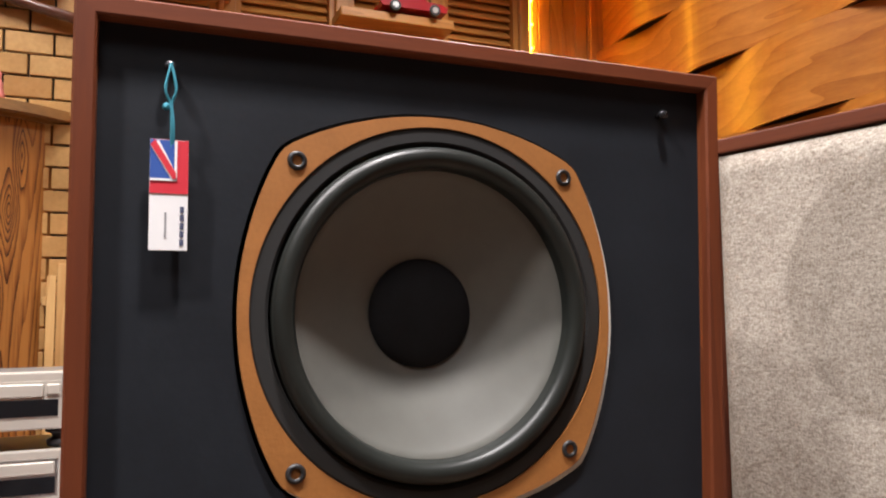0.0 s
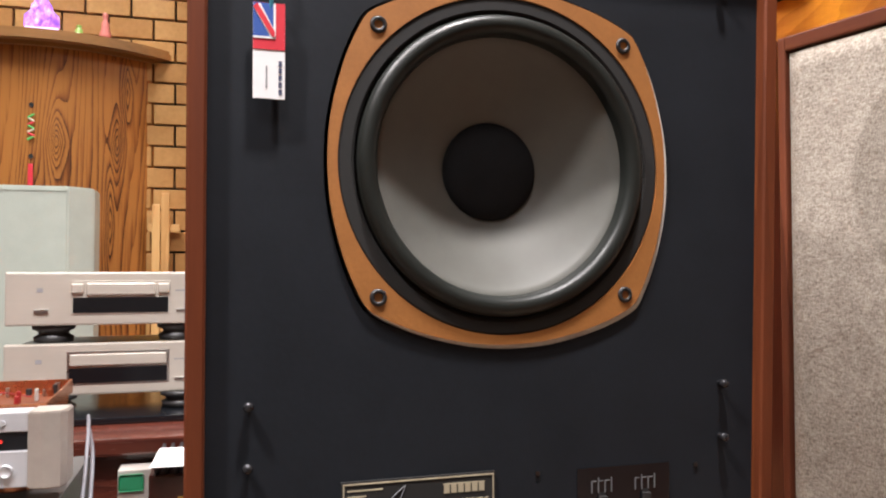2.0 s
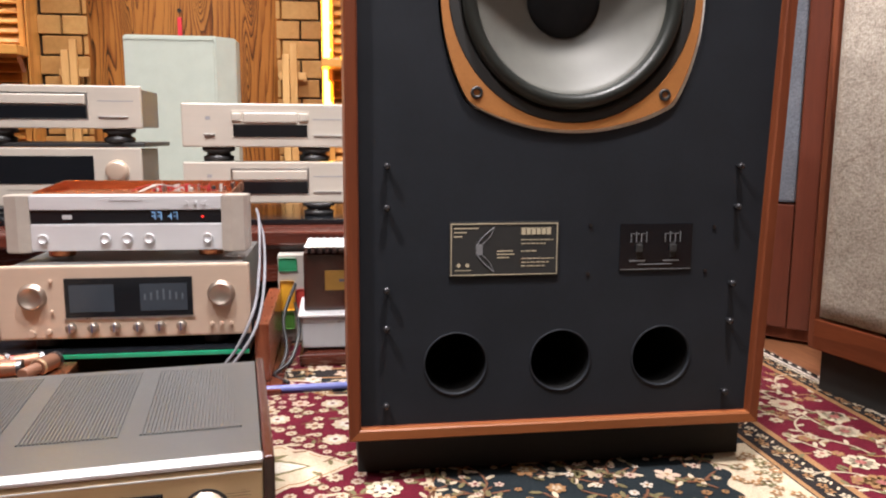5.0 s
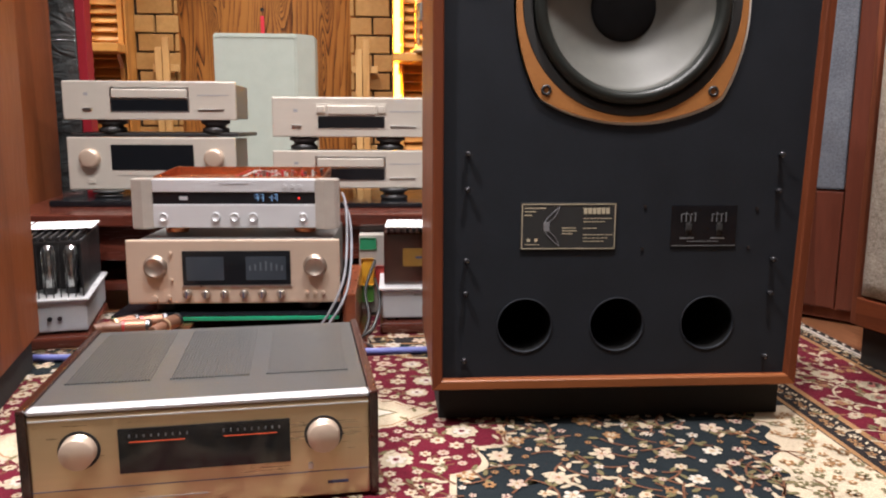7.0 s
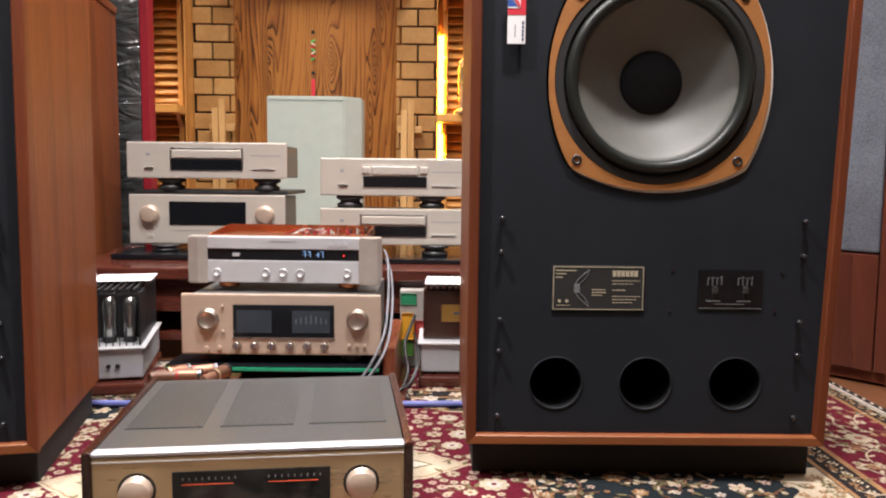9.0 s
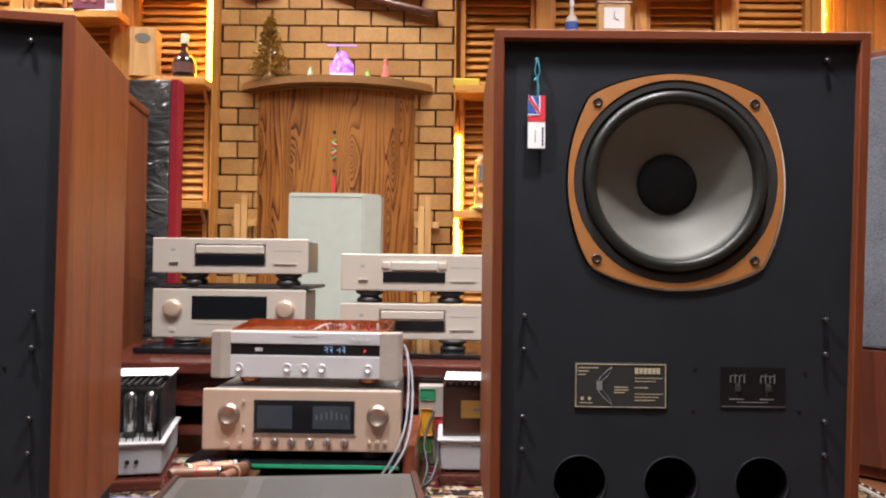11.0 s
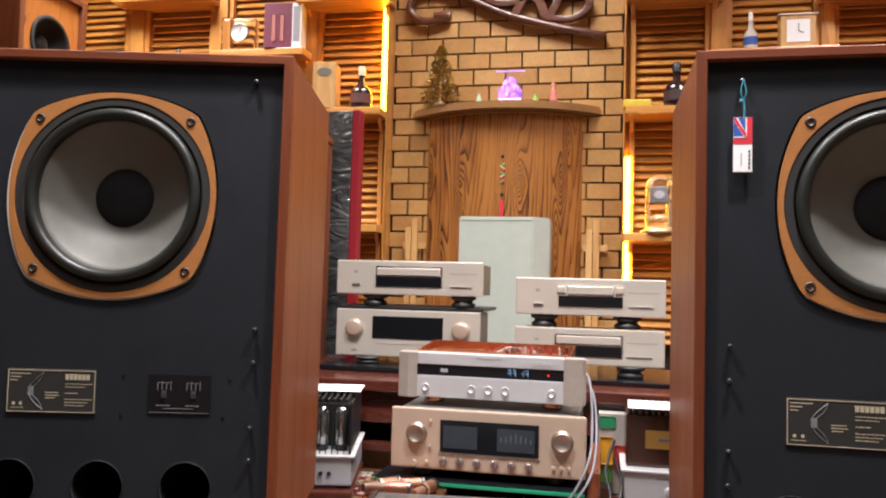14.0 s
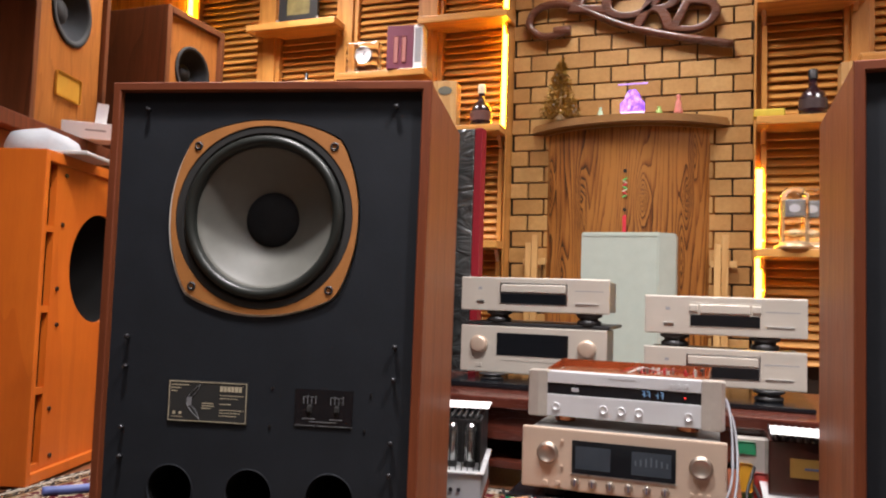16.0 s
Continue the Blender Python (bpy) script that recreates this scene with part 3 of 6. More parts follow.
    for c in (0.027, 0.077):
        for k in range(4):
            x = cx0 + c + (k - 1.5) * 0.0075
            box(x, x + 0.0012, -0.0021, -0.0014, cz1 - 0.026, cz1 - 0.014 + 0.003 * (k % 2), bm=marks)
            box(x, x + 0.006 if k < 3 else x + 0.001, -0.0021, -0.0014, cz1 - 0.0145, cz1 - 0.0135, bm=marks)
        box(cx0 + c - 0.012, cx0 + c + 0.011, -0.0021, -0.0014, cz0 + 0.0125, cz0 + 0.0145, bm=marks)
    box(cx0 + 0.027, cx0 + 0.078, -0.0021, -0.0014, cz0 + 0.008, cz0 + 0.009, bm=marks)
    box(cx0 + 0.002, cx1 - 0.001, -0.0021, -0.0014, cz0 + 0.001, cz0 + 0.0018, bm=marks)
    tagged(part("scale_marks", marks, DIM_INK, ctl), kind="stuff")
    for c in (0.028, 0.078):
        part("slot", box(cx0 + c - 0.0035, cx0 + c + 0.0035, -0.0019, -0.0014, cz0 + 0.018, cz0 + 0.040), MATT, ctl)
        part("knob", box(cx0 + c - 0.0045, cx0 + c + 0.0045, -0.006, -0.0015, cz0 + 0.026, cz0 + 0.037, 0.0012), MATT, ctl)
    return sp


right_speaker = big_speaker("teak loudspeaker with a black baffle and tan-rimmed driver", (0.3125, 0.62, 0), 0, 1, -0.008, 0.017)
left_speaker = big_speaker("teak loudspeaker with black baffle, toed in on its plinth", (-0.971, 0.501, 0), 12.2, -1, 0.0, 0.004)

# ---------- back wall: louvred panels, posts, shelves, planks ----------


def louvre_panel(x0, x1, z0, z1, y=2.805, pitch=0.0365):
    pan = thing("louvred_panel", "varnished pine panel of tilted louvre slats", "louvre panel", ((x0 + x1) / 2, y, z0), group="louvred panels", kind="structure")
    w = (x1 - x0) / 2
    part("backing", box(-w, w, 0.05, 0.06, 0, z1 - z0), PINE_X, pan)
    for s in (-1, 1):
        part("stile", box(s * w - 0.011, s * w + 0.011, -0.03, 0.05, 0, z1 - z0, 0.002), PINE_Z, pan)
    bm = box(-w + 0.012, w - 0.012, -0.027, 0.027, -0.0045, 0.0045, 0.002, 1)
    bmesh.ops.rotate(bm, verts=bm.verts, matrix=Matrix.Rotation(radians(52), 3, "X"))
    slat = part("slat", bm, PINE_X, pan, at=pose(0, 0.012, pitch / 2))
    z = pitch * 1.5
    while z < z1 - z0:
        o = slat.copy()
        scene.collection.objects.link(o)
        o.parent, o.matrix_basis = pan, pose(random.uniform(-0.001, 0.001), 0.012, z, random.uniform(-1.2, 1.2), 0, random.uniform(-0.15, 0.15))
        z += pitch
    return pan


def post(x0, x1, z0, z1, y0=2.755):
    solo("post", box(x0, x1, y0, Y1 - 0.001, z0, z1, 0.004), PINE_Z, "varnished pine post between louvred panels", "post", kind="structure")


def shelf(x0, x1, z, y0=2.64, t=0.035):
    sh = thing("wall_shelf", "thick pine shelf board fixed to the louvred wall", "shelf", ((x0 + x1) / 2, 2.75, z - t), group="wall shelves")
    w = (x1 - x0) / 2
    part("board", box(-w, w, y0 - 2.75, 0.05, 0, t, 0.004), PINE_X, sh)
    for s in (-1, 1):
        bm = bmesh.new()
        pts = [(-0.02, 0), (0.045, 0), (0.045, -0.06), (0.03, -0.06)]
        ring = [[bm.verts.new((s * (w - 0.03) + d, y, zz)) for y, zz in pts] for d in (-0.008, 0.008)]
        for k in range(4):
            bm.faces.new((ring[0][k], ring[0][(k + 1) % 4], ring[1][(k + 1) % 4], ring[1][k]))
        bm.faces.new(ring[0])
        bm.faces.new(ring[1])
        part("bracket", bm, PINE_Z, sh)
    return sh


TOPZ = 2.4
for x0, x1, z0 in ((-1.503, -1.165, 1.27), (-1.975, -1.615, 1.1), (-2.44, -2.08, 1.1), (-2.98, -2.56, 1.1), (-0.015, 0.302, 0.3), (0.392, 0.745, 1.1), (0.822, 1.136, 1.1), (1.22, 1.542, 1.1)):
    louvre_panel(x0, x1, z0, TOPZ)
louvre_panel(-1.315, -1.175, 0.35, 1.25)
for x0, x1 in ((-1.604, -1.514), (-2.07, -1.986), (-2.55, -2.451), (0.313, 0.381), (0.756, 0.811), (1.147, 1.209), (1.553, 1.6)):
    post(x0, x1, 1.05, TOPZ)
post(-1.365, -1.327, 0.0, 1.25)
post(-1.163, -1.150, 0.0, TOPZ, 2.80)
post(-0.046, -0.027, 0.0, TOPZ, 2.80)
# two thin lips added to screen the bricks from the strips' light
post(-1.1495, -1.1425, 0.0, TOPZ, 2.745)
post(-0.0535, -0.0465, 0.0, TOPZ, 2.745)
for x0, x1, z in ((-1.575, -1.125, 1.885), (-2.01, -1.53, 1.636), (-2.56, -2.03, 1.935), (-2.5, -2.13, 1.615), (-1.50, -1.145, 1.342), (-1.42, -1.145, 0.80), (-0.05, 0.36, 1.318), (-0.05, 0.36, 0.773), (-0.05, 0.36, 1.83), (0.33, 0.8, 1.553), (0.745, 1.2, 1.80)):
    shelf(x0, x1, z)

# tongue-and-groove planks in the corner
for k in range(6):
    x = 1.605 + k * 0.0625
    solo("plank", box(x, x + 0.0605, 2.80, Y1 - 0.002, 0.0, CEIL - 0.002, 0.004, 1), PINE_Z, "upright varnished pine wall plank in the corner", "plank", kind="structure", group="corner planks")
for k in range(7):
    x = X0 + 0.01 + k * 0.1
    solo("plank", box(x, x + 0.098, 2.80, Y1 - 0.002, 0.0, CEIL - 0.002, 0.004, 1), PINE_Z, "upright varnished pine wall plank in the corner", "plank", kind="structure", group="corner planks")

# glowing light strips with their little diodes


def led_strip(x, y, z0, z1, width=0.012):
    st = thing("led_strip", "lit yellow diode light strip on a pine post", "light strip", (x, y, z0), group="light strips")
    part("tape", box(-width / 2, width / 2, -0.003, 0.003, 0, z1 - z0, 0.001, 1), LED, st)
    z = 0.05
    while z < z1 - z0:
        part("diode", box(width / 2 - 0.002, width / 2 + 0.007, -0.008, 0.0, z, z + 0.012, 0.002, 1), LED, st)
        z += 0.105


led_strip(-1.164, 2.770, 1.345, 2.38, 0.028)
led_strip(-0.0325, 2.770, 0.55, 1.12, 0.026)
led_strip(-3.02, 2.76, 1.5, 2.5, 0.03)
led_strip(-1.378, 2.80, 0.95, 1.24, 0.014)
led_strip(1.612, 2.785, 1.0, 2.55, 0.018)

# woven bands of bent pine on the side wall
row_h, period = 0.277, 0.76
weave = thing("woven_wall", "woven wall of broad bent pine bands with dark gaps", "wood weave", (X1, 1.0, 0.992), kind="structure")
for r in range(6):
    bm = bmesh.new()
    z0 = r * row_h
    rows = []
    for k in range(97):
        y = -1.6 + k * 3.4 / 96
        ph = 2 * math.pi * (y + 1.0 - 2.30) / period + r * math.pi
        x = 0.024 * math.sin(ph)
        rows.append([bm.verts.new((x + dx, y, z0 + dz)) for dx, dz in ((-0.006, 0.002), (0.006, 0.002), (0.006, row_h - 0.002), (-0.006, row_h - 0.002))])
    for a, b in zip(rows, rows[1:]):
        for k in range(4):
            bm.faces.new((a[k], a[(k + 1) % 4], b[(k + 1) % 4], b[k]))
    bm.faces.new(rows[0])
    bm.faces.new(rows[-1])
    part("band", bm, PINE_Y, weave)
part("frame_post", box(-0.05, 0.05, 1.79, 1.86, -0.992, CEIL - 0.997, 0.004), PINE_Z, weave)
# black sheet puts the shadow in the gaps into colour
part("backing", box(0.05, 0.058, -1.6, 1.8, -0.02, 1.6), MATT, weave)
solo("dado", box(X1 - 0.03, X1 + 0.055, -0.6, 2.79, 0.0, 0.99, 0.004), DARK_TEAK, "dark brown panelling along the foot of the woven wall", "panelling", kind="structure")

# ---------- bowed pine chimney breast ----------
col = thing("bowed_cabinet", "bow-fronted chimney breast of flamed pine with a moulded top", "pine column", (-0.595, Y1, 0), kind="structure")


def bow(half, front, seg=28):
    """Outline in plan, from one end to the other, of a bowed front."""
    rad = (half * half + front * front) / (2 * front)
    amax = math.asin(half / rad)
    return [(rad * math.sin(a), -(rad * math.cos(a) - (rad - front))) for a in (amax * (2 * k / seg - 1) for k in range(seg + 1))]


def bowed(half, front, back, z0, z1, bm=None, edge=0.0):
    own = bmesh.new()
    base = [(half, back), (-half, back)] + [(x, y) for x, y in bow(half, front)]
    lo = [own.verts.new((x, y, z0)) for x, y in base]
    hi = [own.verts.new((x, y, z1)) for x, y in base]
    own.faces.new(lo)
    own.faces.new(hi)
    for k in range(len(base)):
        own.faces.new((lo[k], lo[(k + 1) % len(base)], hi[(k + 1) % len(base)], hi[k]))
    return join(bm, own)


part("body", bowed(0.388, 0.15, 0.0, 0.0, 1.318), FLAMED, col, "flamed pine boards with dark grain and knots")
part("moulding", bowed(0.405, 0.168, 0.0, 1.318, 1.331), MOULDING, col)
part("top_board", bowed(0.467, 0.205, 0.0, 1.331, 1.352), MOULDING, col)
part("top_edge", bowed(0.459, 0.198, 0.0, 1.352, 1.366), MOULDING, col)
for z in (1.118, 0.945):
    part("hole", rod((0.011, -0.1505, z), 0.008, 0.004, "y", 16), MATT, col)
orn = thing("ornament", "twisted foil sweet hanging on the pine front", "ornament", (-0.584, Y1 - 0.153, 1.0))
for k in range(7):
    part("twist", box(-0.012, 0.012, -0.004, 0.0, -0.003, 0.004, 0.002, 1), (glow("green_foil", (0.1, 0.5, 0.12), 0.0), RED, CREAM_INK)[k % 3], orn, at=pose(0, 0, 0.005 + k * 0.0125, 0, 32 if k % 2 else -30, 0))
orn2 = solo("red_ornament", box(-0.008, 0.008, -0.004, 0.0, 0, 0.085, 0.003), RED, "small red ribbon hanging on the pine front", "ornament", at=pose(-0.584, Y1 - 0.152, 0.835))
for x in (-1.005, -0.165):
    stk = thing("fence_stake", "pale raw pine slat fence leaning by the bricks", "wooden slats", (x, 2.83, 0))
    part("slat", box(-0.014, 0.014, -0.03, -0.012, 0, 0.84, 0.003), RAW_PINE, stk)
    part("slat", box(-0.045, -0.017, -0.03, -0.012, 0, 0.80, 0.003), RAW_PINE, stk)
    part("crosspiece", box(-0.06, 0.05, -0.012, 0.004, 0.7, 0.73, 0.003), RAW_PINE, stk)
    part("crosspiece", box(-0.06, 0.05, -0.012, 0.004, 0.3, 0.33, 0.003), RAW_PINE, stk)

# ---------- things on the pine top ----------
TOP = 1.366
tree = thing("tinsel_tree", "small gold tinsel christmas tree with silver baubles", "tinsel tree", (-0.895, 2.785, TOP))
tree.scale = (1.08, 1.08, 1.16)
part("stand", lathe([(0, 0), (0.03, 0), (0.028, 0.012), (0.006, 0.03), (0.004, 0.2), (0, 0.2)], 16), GOLD, tree, smooth=True)
TINSEL = plain("gold_tinsel", (0.40, 0.25, 0.05), 0.45, 0.3, 0.5, 90, 0)
rnd = random.Random(7)
needles = bmesh.new()
for k in range(1800):
    h = rnd.random() ** 1.3
    a = rnd.uniform(0, 6.283)
    reach = (0.078 * (1 - h) + 0.008) * rnd.uniform(0.35, 1.05)
    c = Vector((reach * math.cos(a), reach * math.sin(a), 0.022 + 0.225 * h + rnd.uniform(-0.01, 0.01)))
    d = Vector((math.cos(a + rnd.uniform(-1, 1)), math.sin(a + rnd.uniform(-1, 1)), rnd.uniform(-0.5, 0.9))).normalized() * rnd.uniform(0.008, 0.017)
    w = d.cross(Vector((rnd.uniform(-1, 1), rnd.uniform(-1, 1), 1))).normalized() * 0.0036
    vs = [needles.verts.new(c + q) for q in (w, -w, d - w * 0.4, d + w * 0.4)]
    needles.faces.new(vs)
tagged(part("tinsel", needles, TINSEL, tree, "gold tinsel needles"), kind="stuff")
for k in range(12):
    a, h = rnd.uniform(0, 6.283), rnd.uniform(0.05, 0.8)
    r = 0.07 * (1 - h) + 0.006
    bm = bmesh.new()
    bmesh.ops.create_icosphere(bm, subdivisions=2, radius=0.0055, matrix=Matrix.Translation((r * math.cos(a), r * math.sin(a), 0.03 + 0.21 * h)))
    part("bauble", bm, STEEL, tree, smooth=True)

acrylic = thing("acrylic_light", "engraved acrylic plate glowing purple on a small base", "light ornament", (-0.56, 2.74, TOP))
n = Nodes("purple_glow")
lit = n.noise(n.scaled(n.co, (1, 1, 0.6)), 55, 3, 0.6, 0.5)
tint = n.ramp(lit, (0.34, (0.20, 0.06, 0.62)), (0.52, (0.42, 0.17, 0.86)), (0.68, (0.86, 0.6, 1.0)))
n.put(n.p.inputs["Emission Color"], tint)
n.p.inputs["Emission Strength"].default_value = 0.8
PURPLE = n.done(tint, 0.3)
PURPLE_DIM = glow("purple_edge_glow", (0.5, 0.3, 0.9), 0.7)
part("base", box(-0.058, 0.058, -0.012, 0.012, 0, 0.014, 0.003), WHITE_PLASTIC, acrylic)
part("base_light", box(-0.052, 0.052, -0.0035, 0.0035, 0.0145, 0.0225, 0.001), glow("pale_violet_glow", (0.85, 0.62, 1.0), 1.0), acrylic)
part("engraving", slab([[(-0.055, 0.024), (0.055, 0.024), (0.053, 0.062), (0.036, 0.078), (0.03, 0.10), (0.014, 0.122), (-0.014, 0.122), (-0.03, 0.10), (-0.036, 0.078), (-0.053, 0.062)]], -0.003, 0.003), PURPLE, acrylic)
part("top_edge", box(-0.066, 0.066, -0.003, 0.003, 0.146, 0.151), PURPLE_DIM, acrylic)
fig = [(0, 0), (0.022, 0), (0.02, 0.02), (0.013, 0.045), (0.014, 0.06), (0.009, 0.068), (0.006, 0.075), (0.010, 0.085), (0.009, 0.095), (0, 0.1)]
solo("figurine", lathe(fig, 20), plain("pink_glaze", (0.62, 0.2, 0.17), 0.3), "small pink ornament figure on the pine top", "ornament", True, pose(-0.365, 2.77, TOP))
solo("glass_figurine", lathe([(r * 0.8, h * 0.5) for r, h in fig], 20), plain("pale_green_glass", (0.45, 0.6, 0.45), 0.15), "tiny pale green ornament on the pine top", "ornament", True, pose(-0.702, 2.74, TOP))
solo("green_figurine", lathe([(r * 0.9, h * 0.42) for r, h in fig], 20), plain("green_glaze", (0.3, 0.5, 0.12), 0.3), "tiny green ornament on the pine top", "ornament", True, pose(-0.445, 2.745, TOP))

# ---------- carved wooden lettering ----------
sign = thing("carved_sign", "carved and lacquered wooden word on the bricks", "wooden sign", (-0.60, 2.835, 1.70))
LACQUER = wood("lacquered_carving", (0.06, 0.02, 0.011), (0.17, 0.065, 0.038), "x", 9, 0.28, 0.4)


def letter(ch, x, z, size, tilt):
    cu = bpy.data.curves.new("letter", "FONT")
    cu.body, cu.size, cu.extrude, cu.bevel_depth, cu.shear, cu.offset = ch, size, 0.012, 0.006, 0.28, -0.002
    tmp = new("letter_curve", cu)
    me = bpy.data.meshes.new_from_object(tmp.evaluated_get(bpy.context.evaluated_depsgraph_get()))
    bpy.data.objects.remove(tmp)
    bpy.data.curves.remove(cu)
    me.materials.clear()
    me.materials.append(LACQUER)
    o = new("letter", me)
    o.parent, o.matrix_basis = sign, pose(x, -0.02, z, 90, tilt, 0) @ Matrix.Diagonal((1.3, 1, 1, 1))


for ch, x, z, size in (("L", -0.30, 0.205, 0.32), ("O", -0.165, 0.165, 0.27), ("R", 0.0, 0.10, 0.27), ("D", 0.165, 0.072, 0.215)):
    letter(ch, x, z, size, 7)
part("stroke", tube([(-0.29, -0.02, 0.105), (-0.35, -0.02, 0.093), (-0.41, -0.02, 0.10), (-0.46, -0.02, 0.15), (-0.44, -0.02, 0.215), (-0.36, -0.02, 0.248), (-0.238, -0.02, 0.224), (-0.026, -0.02, 0.119), (0.225, -0.02, 0.04), (0.46, -0.02, -0.014)], 0.019, 10), LACQUER, sign, "long carved flourish", True)
part("knob_end", rod((-0.30, -0.02, 0.113), 0.024, 0.085, "x", 16, bevel=0.008), LACQUER, sign, smooth=True)


# ---------- clutter on the shelves ----------


def bottle(name, label, x, y, z, h, r, glassy, cap, lab=None):
    b = thing(name, label, "bottle", (x, y, z))
    part("glass", lathe([(0, 0), (r, 0), (r * 1.05, h * 0.08), (r, h * 0.4), (r * 0.85, h * 0.48), (r * 0.34, h * 0.6), (r * 0.3, h * 0.8), (0, h * 0.8)], 24), glassy, b, smooth=True)
    part("stopper", lathe([(r * 0.36, h * 0.78), (r * 0.36, h * 0.97), (r * 0.28, h), (0, h)], 18), cap, b, smooth=True)
    if lab:
        part("label", lathe([(r * 1.06, h * 0.12), (r * 1.06, h * 0.34)], 24), lab, b, smooth=True)


DARK_GLASS = plain("dark_bottle_glass", (0.02, 0.008, 0.012), 0.08, 0, 0.2, 20, 0, coat=1)
bottle("brandy_bottle", "dark squat brandy bottle with a pale neck band", -1.255, 2.70, 1.342, 0.205, 0.05, DARK_GLASS, CREAM_INK, plain("brown_label", (0.12, 0.05, 0.04), 0.5))
bottle("brandy_bottle", "dark squat brandy bottle on the pine shelf", 0.165, 2.69, 1.318, 0.195, 0.052, DARK_GLASS, BLACK, plain("dark_label", (0.05, 0.03, 0.03), 0.5))
bottle("water_bottle", "clear plastic water bottle with a blue label", 0.463, 2.69, 1.553, 0.165, 0.027, plain("clear_plastic", (0.55, 0.5, 0.44), 0.12, 0, 0.2, 30, 0), WHITE_PLASTIC, BLUE)
bx = thing("wooden_box", "tall pale wooden box with a dark oval label", "box", (-1.425, 2.69, 1.342), 8)
part("case", box(-0.055, 0.055, -0.055, 0.055, 0, 0.215, 0.003), RAW_PINE, bx)
part("oval_label", lathe([(0.034, 0), (0.034, 0.0015), (0, 0.0015)], 28, "y", (0, -0.0555, 0)), plain("grey_label", (0.13, 0.13, 0.10), 0.5), bx, at=pose(0, 0, 0.168) @ Matrix.Diagonal((1.0, 1, 0.6, 1)))
ck = thing("desk_clock", "clear resin desk clock with a white round dial", "clock", (-1.88, 2.69, 1.636), 6)
part("case", box(-0.09, 0.09, -0.03, 0.03, 0, 0.165, 0.02, 3), glass("clear_resin", (0.97, 0.93, 0.86), 0.12), ck, "clear resin block", True)
dial = part("dial", lathe([(0.043, 0), (0.045, 0.006), (0.038, 0.008), (0.036, 0.004), (0, 0.004)], 36, "y", (0.01, -0.03, 0.088)), PAPER, ck, "white round dial", True)
part("dial_rim", lathe([(0.0455, 0), (0.0455, 0.009), (0.040, 0.0095), (0.039, 0.005)], 36, "y", (0.01, -0.03, 0.088)), STEEL, dial, smooth=True)
for a, ln in ((20, 0.022), (110, 0.03)):
    part("hand_mark", box(-0.0012, 0.0012, -0.036, -0.0348, 0, ln), INK, dial, at=pose(0.01, 0, 0.088, 0, a, 0))
bk = thing("boxed_set", "upright purple and white cardboard box on the shelf", "carton", (-1.66, 2.69, 1.636), 8)
part("carton", box(-0.075, 0.06, -0.05, 0.05, 0, 0.215, 0.002), plain("plum_card", (0.16, 0.03, 0.06), 0.45), bk)
part("white_side", box(0.0605, 0.105, -0.05, 0.05, 0, 0.215, 0.002), PAPER, bk)
for x in (-0.028, 0.012):
    part("picture", box(x - 0.011, x + 0.011, -0.0515, -0.05, 0.03, 0.16, 0.004), plain("rose_print", (0.42, 0.16, 0.14), 0.5), bk)
part("print", box(0.066, 0.098, -0.0512, -0.0502, 0.03, 0.20), GREY_INK, bk)
fr = thing("framed_picture", "black framed picture standing on the shelf", "picture", (-2.27, 2.69, 1.935))
part("frame", slab([[(-0.115, 0), (0.115, 0), (0.115, 0.27), (-0.115, 0.27)], [(-0.07, 0.045), (0.07, 0.045), (0.07, 0.225), (-0.07, 0.225)]], -0.01, 0.012), BLACK, fr)
part("picture", box(-0.071, 0.071, 0.0, 0.006, 0.044, 0.226), plain("dull_picture", (0.20, 0.16, 0.06), 0.4, 0, 0.7, 20, 0), fr)
for x in (-0.12, 0.12):
    part("stand_foot", rod((x, -0.01, 0.012), 0.008, 0.024, "z", 12), STEEL, fr)
solo("small_ornament", lathe([(0, 0), (0.018, 0), (0.014, 0.02), (0.006, 0.03), (0.012, 0.045), (0, 0.06)], 16), DARK_STEEL, "tiny dark metal ornament on the shelf", "ornament", True, pose(-2.206, 2.69, 1.615))
# square clock
qc = thing("mantel_clock", "square glass-fronted mantel clock with a pale dial", "clock", (0.645, 2.69, 1.553))
qc.scale = (0.82, 0.9, 0.76)
part("case", box(-0.085, 0.085, -0.03, 0.03, 0, 0.18, 0.004), RAW_PINE, qc)
part("dial", box(-0.055, 0.055, -0.033, -0.03, 0.03, 0.155, 0.002), PAPER, qc, "pale square dial")
for a, ln in ((0, 0.04), (120, 0.028)):
    part("pointer", box(-0.0015, 0.0015, -0.036, -0.034, 0, ln), INK, qc, at=pose(0, 0, 0.092, 0, a, 0))
part("top_rail", box(-0.095, 0.095, -0.035, 0.035, 0.18, 0.19, 0.002), CHAMPAGNE, qc)
